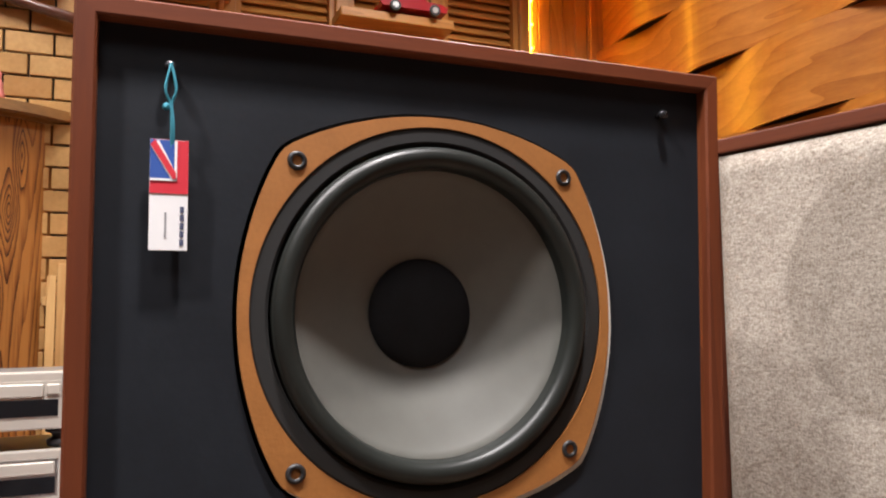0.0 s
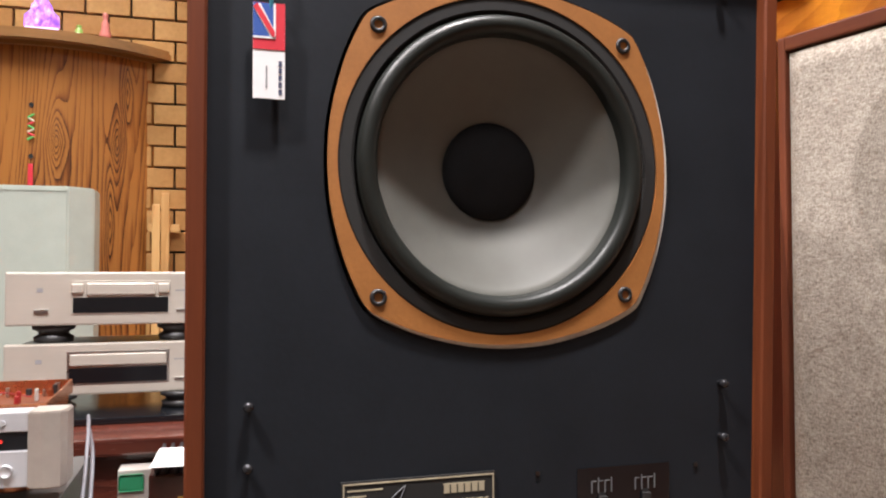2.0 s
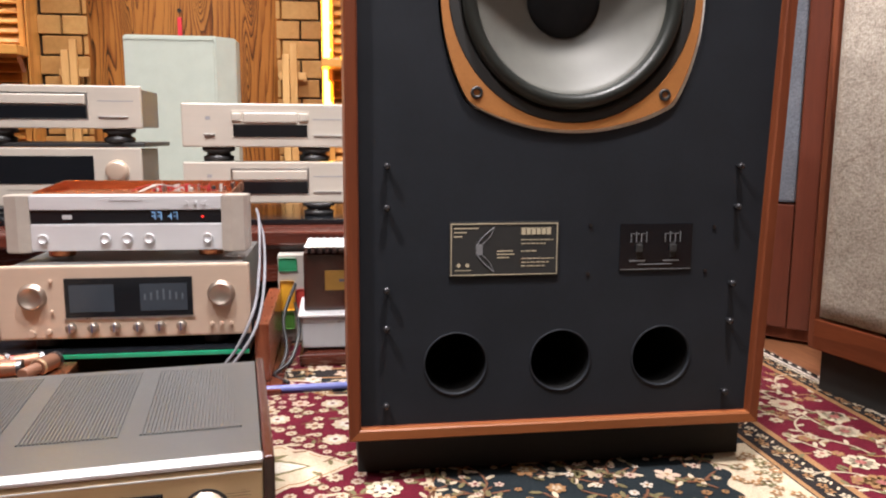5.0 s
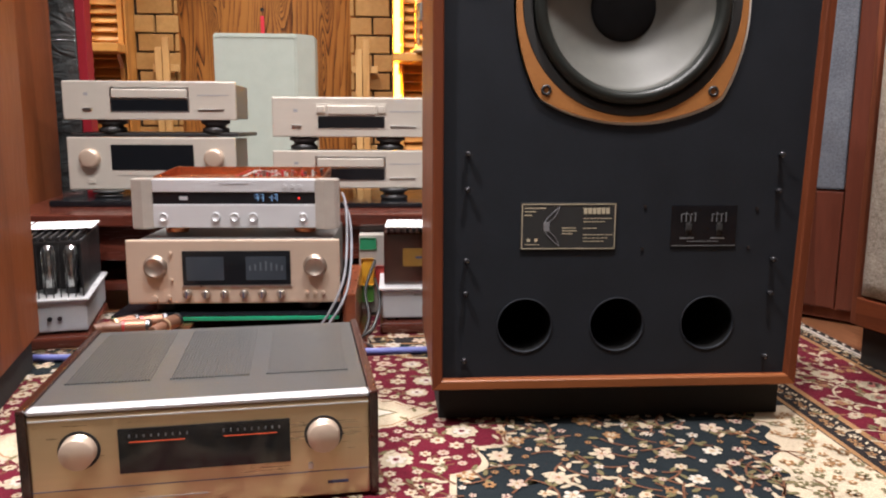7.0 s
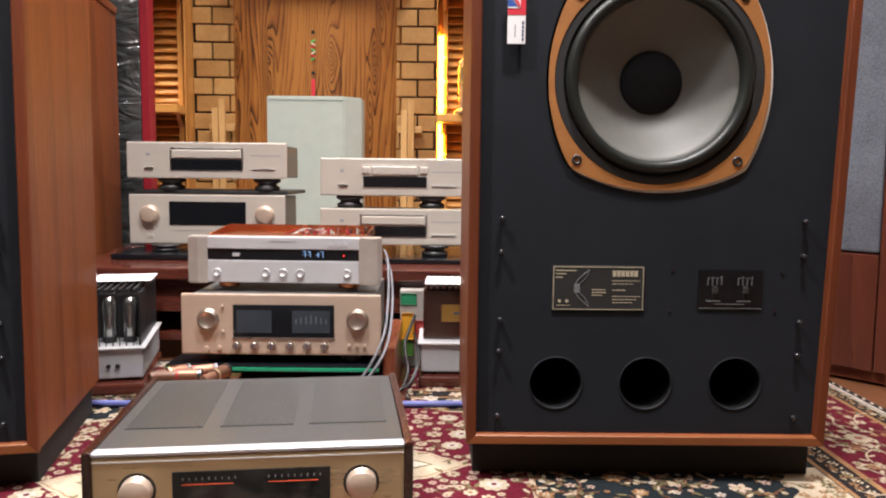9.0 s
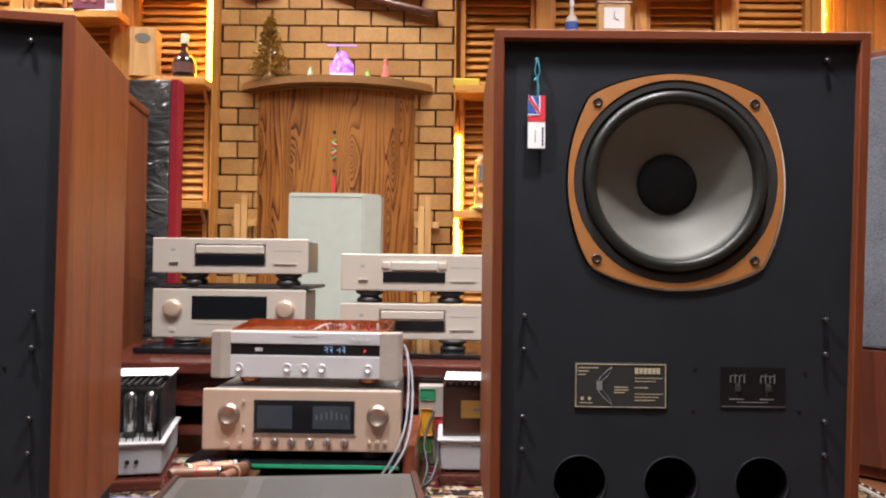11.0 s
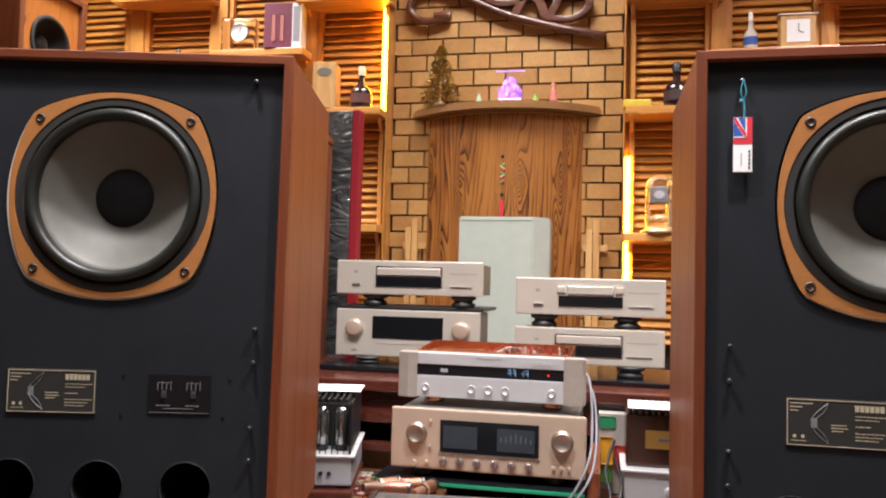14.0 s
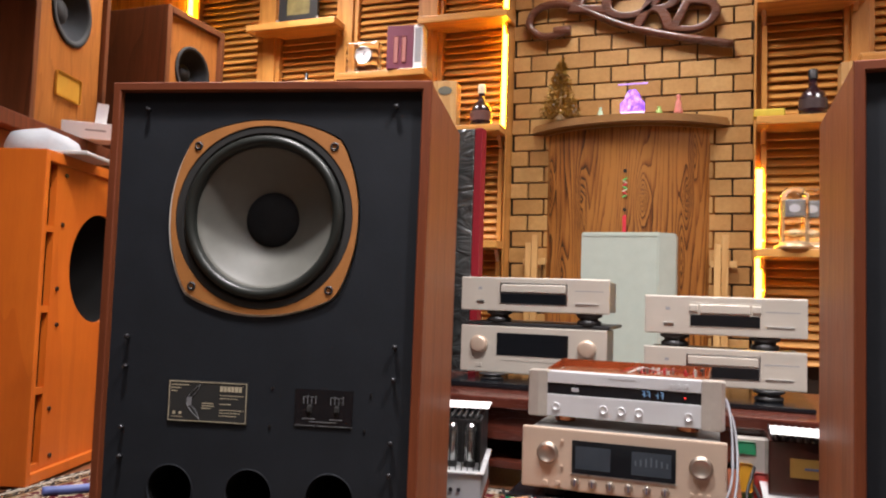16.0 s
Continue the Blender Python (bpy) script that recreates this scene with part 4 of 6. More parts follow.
# glass dome clocks
dome_glass = glass("dome_glass")
for x, y in ((0.097, 2.69), (0.165, 2.735)):
    dc = thing("dome_clock", "brass pendulum clock under a glass dome", "clock", (x, y, 0.773), group="dome clocks")
    part("base", lathe([(0, 0), (0.075, 0), (0.075, 0.012), (0.06, 0.02), (0.055, 0.03), (0, 0.03)], 32), GOLD, dc, smooth=True)
    d = part("dome", lathe([(0.058, 0.03), (0.058, 0.19), (0.053, 0.225), (0.035, 0.25), (0, 0.258)], 32), dome_glass, dc, smooth=True)
    d.visible_shadow = False
    mv = part("movement", box(-0.03, 0.03, -0.015, 0.015, 0.13, 0.2, 0.004), GREY_CASE, dc)
    part("face", lathe([(0.017, 0), (0.017, 0.003), (0, 0.003)], 24, "y", (0, -0.015, 0.165)), GREY_INK, mv)
    for s in (-1, 1):
        part("pillar", rod((s * 0.03, 0, 0.08), 0.004, 0.11, "z", 10), GOLD, dc)
    part("pendulum", lathe([(0, 0.05), (0.026, 0.055), (0.028, 0.07), (0, 0.085)], 20), GOLD, dc, smooth=True)
solo("soap_bar", box(-0.06, 0.06, -0.03, 0.03, 0, 0.035, 0.01, 3), plain("yellow_soap", (0.62, 0.48, 0.06), 0.4), "small yellow box on the pine shelf", "box", at=pose(0.0, 2.69, 1.318))
solo("pale_box", box(-0.03, 0.03, -0.05, 0.05, 0, 0.20, 0.003), RAW_PINE, "pale wooden box on the pine shelf", "box", at=pose(0.29, 2.68, 1.318))
# model car
car = thing("model_car", "red toy car with dark tyres on the shelf", "toy car", (1.03, 2.67, 1.80))
CARRED = plain("car_red", (0.42, 0.02, 0.03), 0.2, 0, 0.08, 60, 0, coat=1)
prof = [(-0.13, 0.018), (0.13, 0.018), (0.135, 0.038), (0.11, 0.05), (0.05, 0.054), (0.025, 0.082), (-0.05, 0.084), (-0.085, 0.056), (-0.13, 0.05), (-0.138, 0.032)]
part("body", slab([prof], -0.05, 0.05), CARRED, car)
for sx in (-0.08, 0.08):
    for sy in (-0.05, 0.05):
        wh = part("wheel", rod((sx, sy, 0.022), 0.022, 0.016, "y", 20, bevel=0.003), BLACK, car)
        part("rim", rod((sx, sy + math.copysign(0.0085, sy), 0.022), 0.012, 0.002, "y", 16), STEEL, wh)

# ---------- grey box in front of the pine ----------
gb = thing("covered_speaker", "tall pale grey-green cloth-covered box on the floor", "covered box", (-0.535, 2.42, 0))
bm = bmesh.new()
pl = [(-0.185, 0.0), (0.12, 0.0), (0.185, 0.06), (0.185, 0.17), (-0.185, 0.17)]
lo, hi = [bm.verts.new((x, y, 0)) for x, y in pl], [bm.verts.new((x, y, 0.818)) for x, y in pl]
bm.faces.new(lo)
bm.faces.new(hi)
for k in range(5):
    bm.faces.new((lo[k], lo[(k + 1) % 5], hi[(k + 1) % 5], hi[k]))
bmesh.ops.bevel(bm, geom=bm.edges[:], offset=0.005, segments=2, affect="EDGES")
part("cover", bm, GREYGREEN, gb)
part("top_seam", box(-0.183, 0.118, -0.0015, 0.001, 0.803, 0.8055), GREYGREEN, gb)
part("side_seam", box(-0.1865, -0.1845, 0.006, 0.164, 0.803, 0.8055), GREYGREEN, gb)

# ---------- long low table with the players ----------
table = thing("low_table", "long dark red varnished low table under the players", "table", (-0.42, 1.78, 0))
part("tabletop", box(-0.72, 0.72, -0.36, 0.34, 0.222, 0.254, 0.005), MAHOGANY, table)
part("apron", box(-0.69, 0.69, -0.33, -0.31, 0.13, 0.221, 0.003), MAHOGANY, table)
part("lower_shelf", box(-0.69, 0.69, -0.33, 0.31, 0.05, 0.072, 0.003), MAHOGANY, table)
part("back_board", box(-0.69, 0.69, 0.29, 0.31, 0.073, 0.221), MAHOGANY, table)
for sx in (-0.67, 0, 0.67):
    for sy in (-0.32, 0.28):
        part("leg", box(sx - 0.02, sx + 0.02, sy - 0.0, sy + 0.04, 0, 0.129, 0.003), MAHOGANY, table)


def deck(name, label, x0, x1, y, z0, z1, material, kind):
    """A hi-fi unit; its face is at y, its body reaches 0.25 m back."""
    w, h = x1 - x0, z1 - z0
    d = thing(name, label, "hi-fi player", ((x0 + x1) / 2, y, z0))
    a = w / 2
    part("case", box(-a + 0.012, a - 0.012, 0.012, 0.25, 0.004, h - 0.006, 0.002), GREY_CASE, d)
    part("fascia", box(-a, a, 0, 0.013, 0, h, 0.004), material, d, "brushed pale champagne fascia")
    if kind == "pre":
        part("display", box(-0.117, 0.120, -0.002, 0, h * 0.38, h * 0.86, 0.001), SCREEN, d)
        for x in (-a + 0.065, a - 0.062):
            kn = part("knob", lathe([(0.029, 0), (0.029, 0.012), (0.026, 0.019), (0.02, 0.021), (0, 0.021)], 32, "y", (x, 0, h * 0.6)), CHAMPAGNE, d, smooth=True)
        part("button", box(-a + 0.055, -a + 0.075, -0.003, 0, h * 0.12, h * 0.2, 0.001), material, d)
        part("flap_line", box(-0.10, 0.13, -0.001, 0, h * 0.27, h * 0.275), GREY_CASE, d)
    else:
        t0, t1 = (-0.105, 0.105) if kind == "slot" else (-0.10, 0.105)
        t0, t1 = t0 * w / 0.46, t1 * w / 0.46
        rec = part("recess", box(t0, t1, -0.0015, 0, h * 0.2, h * 0.84, 0.001), STEEL if kind == "slot" else material, d)
        part("window", box(t0 + 0.004, t1 - 0.004, -0.003, -0.0012, h * 0.23, h * 0.52, 0.0008), SCREEN, rec, "dark display window")
        tray = part("tray", box(t0 + (0.005 if kind == "slot" else 0.03), t1 - (0.005 if kind == "slot" else 0.03), -0.007, 0, h * 0.56, h * 0.79, 0.004, 3), material, d, "rounded disc tray front")
        if kind != "slot":
            for x in (t0 + 0.013, t1 - 0.013):
                part("tray_key", box(x - 0.012, x + 0.012, -0.008, 0, h * 0.6, h * 0.78, 0.003, 2), material, d)
        part("power_key", box(-a + 0.055, -a + 0.083, -0.005, 0, h * 0.24, h * 0.31, 0.0015), STEEL, d)
        part("key_row", box(a - 0.108, a - 0.035, -0.004, 0, h * 0.25, h * 0.29, 0.001), STEEL, d)
        part("print", box(a - 0.11, a - 0.02, -0.0006, 0, h * 0.63, h * 0.655), GREY_INK, d)
        part("badge", box(-a + 0.06, -a + 0.072, -0.0006, 0, h * 0.62, h * 0.7), GREY_INK, d)
    return d


def stack_feet(label, x0, x1, y, z0, z1, n=2):
    for k in range(n):
        x = x0 + (x1 - x0) * k / (n - 1)
        f = thing("isolation_foot", label, "isolation foot", (x, y, z0), group="isolation feet")
        h = z1 - z0
        part("pad", lathe([(0, 0), (0.038, 0), (0.04, h * 0.3), (0.03, h * 0.45), (0.03, h * 0.6), (0.042, h * 0.75), (0.042, h), (0, h)], 24), BLACK, f, smooth=True)


def board(x0, x1, y0, y1, z0, z1, material, label):
    solo("plinth_board", box(x0, x1, y0, y1, z0, z1, 0.003), material, label, "board")


board(-1.0, -0.50, 1.60, 2.05, 0.255, 0.272, SCREEN, "glossy black board under a player")
board(-0.40, 0.06, 1.56, 2.0, 0.255, 0.268, SCREEN, "glossy black board under a player")
stack_feet("black isolation foot under a player", -0.88, -0.62, 1.72, 0.273, 0.291)
stack_feet("black isolation foot under a player", -0.30, -0.05, 1.68, 0.269, 0.301)
stack_feet("black isolation foot between two players", -0.88, -0.58, 1.79, 0.458, 0.494)
board(-0.99, -0.51, 1.76, 2.08, 0.445, 0.457, BLACK, "thin black board between two players")
stack_feet("black isolation foot between two players", -0.31, -0.06, 1.71, 0.411, 0.448)
deck("preamplifier", "pale champagne preamplifier with two knobs and dark display", -0.998, -0.515, 1.74, 0.291, 0.444, PINKISH, "pre")
deck("disc_player", "pale champagne disc player on black feet", -1.001, -0.509, 1.74, 0.494, 0.605, PINKISH, "slot")
deck("disc_player", "pale champagne disc player on the black board", -0.395, 0.047, 1.66, 0.301, 0.410, PINKISH, "slot")
deck("disc_player", "pale champagne disc player with three tray keys", -0.394, 0.049, 1.66, 0.448, 0.560, PINKISH, "keys")

# ---------- front rack: integrated amplifier, disc player with copper body ----------
RED_SIDE = wood("reddish_stand_wood", (0.13, 0.032, 0.014), (0.26, 0.075, 0.032), "y", 10, 0.3, 0.3)
st = thing("amplifier_stand", "glass and reddish wood stand under the amplifier", "stand", (-0.385, 1.2, 0))
gs = part("glass_shelf", box(-0.25, 0.218, -0.186, 0.2, 0.078, 0.092, 0.002), SCREEN, st, "dark glass shelf with a green edge")
part("glass_edge", box(-0.25, 0.218, -0.190, -0.1865, 0.080, 0.088, 0.001), GREEN_GLASS, gs)
for s in (-1, 1):
    part("side", box(s * 0.237 - 0.014, s * 0.237 + 0.014, -0.15, 0.2, 0.012, 0.125 if s > 0 else 0.077, 0.004), RED_SIDE, st)
    part("skid", box(s * 0.245 - 0.03, s * 0.245 + 0.03, -0.2, 0.22, 0.0, 0.0115, 0.003), MAHOGANY, st)
part("lower_shelf", box(-0.21, 0.21, -0.12, 0.2, 0.02, 0.034, 0.002), SCREEN, st)

AX0, AX1, AY, AZ0, AZ1 = -0.604, -0.165, 1.03, 0.112, 0.247
amp = thing("integrated_amplifier", "champagne integrated amplifier with twin meters and knobs", "amplifier", ((AX0 + AX1) / 2, AY, AZ0))
aw, ah = (AX1 - AX0) / 2, AZ1 - AZ0
part("case", box(-aw + 0.015, aw - 0.015, 0.012, 0.32, 0.004, ah - 0.004, 0.002), GREY_CASE, amp)
part("fascia", box(-aw, aw, 0, 0.013, 0, ah, 0.004), CHAMPAGNE, amp, "brushed champagne fascia")
disp = part("display", box(-0.105, 0.117, -0.0025, 0, 0.04, 0.112, 0.001), SCREEN, amp, "dark glass meter window")
part("meter", box(-0.097, -0.02, -0.0032, -0.0024, 0.05, 0.10), DISPLAY_SHEEN, disp)
part("meter", box(0.025, 0.108, -0.0032, -0.0024, 0.05, 0.10), DISPLAY_SHEEN, disp)
ticks = bmesh.new()
for k in range(7):
    box(0.032 + k * 0.011, 0.035 + k * 0.011, -0.0036, -0.003, 0.07, 0.09 - 0.003 * abs(k - 3), bm=ticks)
part("scale_marks", ticks, plain("dim_scale_print", (0.07, 0.085, 0.10), 0.5), disp)
part("trim", box(-0.108, 0.12, -0.003, 0, 0.0362, 0.0395, 0.001), STEEL, disp)
for x in (-0.160, 0.168):
    kn = part("knob", lathe([(0.0245, 0), (0.0245, 0.002), (0.0215, 0.003), (0.0215, 0.011), (0.0195, 0.013), (0.017, 0.0125), (0.0165, 0.0118), (0, 0.0118)], 40, "y", (x, 0, 0.079)), KNOB, amp, "large machined knob", True)
for k, x in enumerate((-0.096, -0.058, -0.02, 0.02, 0.058, 0.096)):
    sk = part("small_knob", lathe([(0.0085, 0), (0.0085, 0.012), (0.007, 0.014), (0, 0.014)], 20, "y", (x, 0, 0.022)), KNOB, amp, smooth=True)
    part("pointer", box(x - 0.001, x + 0.001, -0.0152, -0.0138, 0.014, 0.03), INK, sk)
for x, z, r in ((-0.164, 0.012, 0.007), (-0.135, 0.015, 0.005), (-0.128, 0.052, 0.003), (-0.128, 0.108, 0.003), (0.15, 0.022, 0.004), (0.167, 0.022, 0.004), (0.184, 0.022, 0.004)):
    part("button", rod((x, -0.003, z), r, 0.006, "y", 14, bevel=0.001), CHAMPAGNE, amp)
for x in (-0.15, 0.15):
    for y in (0.04, 0.3):
        part("foot", rod((x, y, -0.0095), 0.022, 0.019, "z", 20, bevel=0.003), BLACK, amp)

DULL_WHITE = plain("dull_white_plastic", (0.36, 0.33, 0.30), 0.5)
DARKRED = plain("dark_red_plastic", (0.28, 0.02, 0.02), 0.4)
cd = thing("disc_player", "silver disc player with curved end cheeks and copper body", "hi-fi player", (-0.39, 1.085, 0.262), -1.5)
cw, ch = 0.2195, 0.106
part("case", box(-0.178, 0.178, 0.052, 0.22, 0.006, 0.098, 0.002), COPPER, cd, "open copper-plated chassis")
part("tray_wall", box(-0.184, 0.184, 0.0505, 0.053, 0.0985, 0.109, 0.0008), COPPER, cd)
part("tray_wall", box(-0.184, 0.184, 0.217, 0.220, 0.0985, 0.121, 0.0008), COPPER, cd)
for x0 in (-0.184, 0.1812):
    bm = bmesh.new()
    ring = [[bm.verts.new((x, y, z)) for y, z in ((0.0535, 0.0985), (0.0535, 0.109), (0.2165, 0.121), (0.2165, 0.0985))] for x in (x0, x0 + 0.0028)]
    for k in range(4):
        bm.faces.new((ring[0][k], ring[0][(k + 1) % 4], ring[1][(k + 1) % 4], ring[1][k]))
    bm.faces.new(ring[0])
    bm.faces.new(ring[1])
    part("tray_wall", bm, COPPER, cd)
part("circuit_board", box(0.0, 0.17, 0.06, 0.205, 0.0985, 0.1005), plain("brown_board", (0.11, 0.03, 0.012), 0.35), cd)
part("motor_cover", box(-0.165, -0.03, 0.065, 0.205, 0.0985, 0.104, 0.003), COPPER, cd)
for s in (-1, 1):
    bm = bmesh.new()
    x0, x1 = s * (cw - 0.048), s * cw
    pts = [(x0, -0.0), (x0 + s * 0.02, -0.006), (x1 - s * 0.006, -0.002), (x1, 0.012), (x1, 0.05), (x0, 0.05)]
    lo, hi = [bm.verts.new((x, y, 0)) for x, y in pts], [bm.verts.new((x, y, ch)) for x, y in pts]
    bm.faces.new(lo)
    bm.faces.new(hi)
    for k in range(len(pts)):
        bm.faces.new((lo[k], lo[(k + 1) % 6], hi[(k + 1) % 6], hi[k]))
    bmesh.ops.bevel(bm, geom=[e for e in bm.edges if abs(e.verts[0].co.z - e.verts[1].co.z) < 1e-5], offset=0.002, segments=2, affect="EDGES")
    part("cheek", bm, plain("grey_champagne_cheek", (0.38, 0.345, 0.305), 0.4, 0.4), cd, "champagne end cheek")
part("upper_fascia", box(-cw + 0.048, cw - 0.048, 0, 0.04, 0.079, ch, 0.002), SILVER, cd)
part("lower_fascia", box(-cw + 0.048, cw - 0.048, 0, 0.04, 0.003, 0.053, 0.002), SILVER, cd)
win = part("display_strip", box(-cw + 0.048, cw - 0.048, 0.003, 0.04, 0.0535, 0.0785, 0.001), SCREEN, cd, "black display strip")
DIGIT = glow("display_digits", (0.25, 0.5, 0.85), 0.06)
for k, x in enumerate((0.044, 0.055, 0.073, 0.084)):
    for dz in (0.0, 0.0068):
        part("digit_stroke", box(x + 0.006, x + 0.0071, 0.0018, 0.0032, 0.0605 + dz, 0.0662 + dz), DIGIT, win)
    if k != 2:
        part("digit_stroke", box(x, x + 0.007, 0.0018, 0.0032, 0.0736, 0.0748), DIGIT, win)
    part("digit_stroke", box(x, x + 0.007, 0.0018, 0.0032, 0.0664, 0.0674), DIGIT, win)
part("standby_lamp", rod((0.137, 0.002, 0.066), 0.0022, 0.003, "y", 10), glow("red_lamp", (1, 0.03, 0.02), 0.7), win)
part("badge", box(-0.115, -0.098, 0.0018, 0.003, 0.062, 0.07), GREY_INK, win)
part("name_bar", box(-0.03, 0.03, -0.001, 0, 0.096, 0.0985), GREY_INK, cd)
for x in (0.108, 0.124, 0.14):
    part("key", rod((x, -0.001, 0.092), 0.004, 0.003, "y", 12), SILVER, cd)
for x, r in ((-0.04, 0.0095), (0.0, 0.0095), (0.039, 0.0095), (-0.15, 0.009), (0.145, 0.009)):
    kn = part("button", lathe([(r, 0), (r, 0.004), (r * 0.85, 0.006), (r * 0.8, 0.004), (0, 0.005)], 24, "y", (x, 0, 0.026)), SILVER, cd, smooth=True)
rnd = random.Random(11)
for k in range(34):
    x, y = rnd.uniform(0.01, 0.165), rnd.uniform(0.065, 0.2)
    h = rnd.uniform(0.008, 0.019)
    part("component", rod((x, y, 0.1007 + h / 2), rnd.uniform(0.0022, 0.0048), h, "z", 10, bevel=0.0008), (DARKRED, DULL_WHITE, COPPER, STEEL, BLACK, DARKRED)[k % 6], cd)
for k in range(4):
    x = rnd.uniform(-0.02, 0.06)
    part("lead", tube([(x, 0.07, 0.104), (x + 0.03, 0.10, 0.118), (x + 0.05, 0.13, 0.115), (x + 0.085, 0.15 + 0.012 * k, 0.104)], 0.001, 6), (DARKRED, DULL_WHITE)[k % 2], cd)
for x in (-0.14, 0.14):
    part("foot", rod((x, 0.06, -0.0072), 0.024, 0.0144, "z", 20, bevel=0.003), COPPER, cd)

# ---------- big gold amplifier on the rug ----------
gold = thing("power_amplifier", "large gold amplifier with rosewood sides and dark meters", "amplifier", (-0.288, 0.365, 0.006), 7.0)
gw, gh, gd = 0.217, 0.139, 0.36
part("case", box(-gw + 0.014, gw - 0.014, 0.014, gd, 0.0, gh - 0.004, 0.002), GREY_CASE, gold)
part("fascia", box(-gw + 0.012, gw - 0.012, 0, 0.014, 0.0, gh - 0.007, 0.003), GOLD, gold, "brushed gold fascia")
part("top_trim", box(-gw + 0.012, gw - 0.012, -0.001, 0.018, gh - 0.0065, gh, 0.003, 3), SILVER, gold, "bright rounded front edge")
for s in (-1, 1):
    part("side_cheek", box(s * (gw - 0.006) - 0.006, s * (gw - 0.006) + 0.006, -0.002, gd + 0.01, -0.002, gh + 0.001, 0.003), ROSEWOOD, gold, "polished rosewood cheek")
part("trim_line", box(-gw + 0.013, gw - 0.013, -0.0012, 0, gh - 0.0145, gh - 0.0125, 0.0005), SILVER, gold)
part("flap_line", box(-gw + 0.012, gw - 0.012, -0.0007, 0, 0.0345, 0.0355), INK, gold)
mw = part("meter_window", box(-0.103, 0.104, -0.0025, 0, 0.052, 0.110, 0.001), SCREEN, gold, "black meter window")
for x0 in (-0.09, 0.022):
    part("meter_line", box(x0, x0 + 0.066, -0.0032, -0.0024, 0.0924, 0.0931), glow("orange_meter_line", (0.7, 0.09, 0.03), 0.14), mw)
    tk = bmesh.new()
    for k in range(9):
        box(x0 + k * 0.0085, x0 + k * 0.0085 + 0.0015, -0.003, -0.0024, 0.0985, 0.102, bm=tk)
    part("scale_marks", tk, DIM_INK, mw)
for x in (-0.148, 0.146):
    part("knob", lathe([(0.0215, 0), (0.0215, 0.001), (0.0202, 0.0015), (0.0202, 0.014), (0.0185, 0.017), (0, 0.0168)], 40, "y", (x, 0, 0.086)), CHAMPAGNE, gold, "large champagne knob", True)
    part("knob_groove", lathe([(0.0245, 0.0), (0.0245, 0.0012), (0.0205, 0.0012)], 40, "y", (x, 0, 0.086)), MATT, gold)
part("power_key", box(-0.165, -0.147, -0.003, 0, 0.014, 0.022, 0.001), DARK_STEEL, gold)
part("push_key", box(0.126, 0.132, -0.003, 0, 0.04, 0.048, 0.001), STEEL, gold)
part("name_bar", box(0.15, 0.177, -0.0006, 0, 0.017, 0.021), INK, gold)
part("print", box(-0.12, 0.0, -0.0005, 0, 0.017, 0.0182), GREY_INK, gold)
part("top_plate", box(-gw + 0.013, gw - 0.013, 0.019, gd - 0.001, gh - 0.0038, gh - 0.0012, 0.001), VENT, gold)
for a, b in ((-0.188, -0.075), (-0.055, 0.052), (0.072, 0.188)):
    grill = bmesh.new()
    n = int((b - a) / 0.0042)
    for k in range(n):
        x = a + k * 0.0042
        box(x, x + 0.0029, 0.095, gd - 0.02, gh - 0.0012, gh + 0.0006, bm=grill)
    tagged(part("vent_grille", grill, VENT, gold, "grille of fine vent bars"), kind="stuff")

# ---------- valve amplifiers on mahogany bases ----------
TUBE_GLASS = plain("valve_glass", (0.32, 0.33, 0.32), 0.08, 0.75, 0.5, 40, 0, coat=1, spec=0.9)
# white reflection of the chrome deck, put into a pale base colour
GLARE_METAL = plain("white_glare_plate", (0.82, 0.83, 0.84), 0.25, 0.3, 0.03, 60, 0)
CHROME = plain("chrome", (0.85, 0.85, 0.86), 0.16, 1, 0.03, 60, 0)


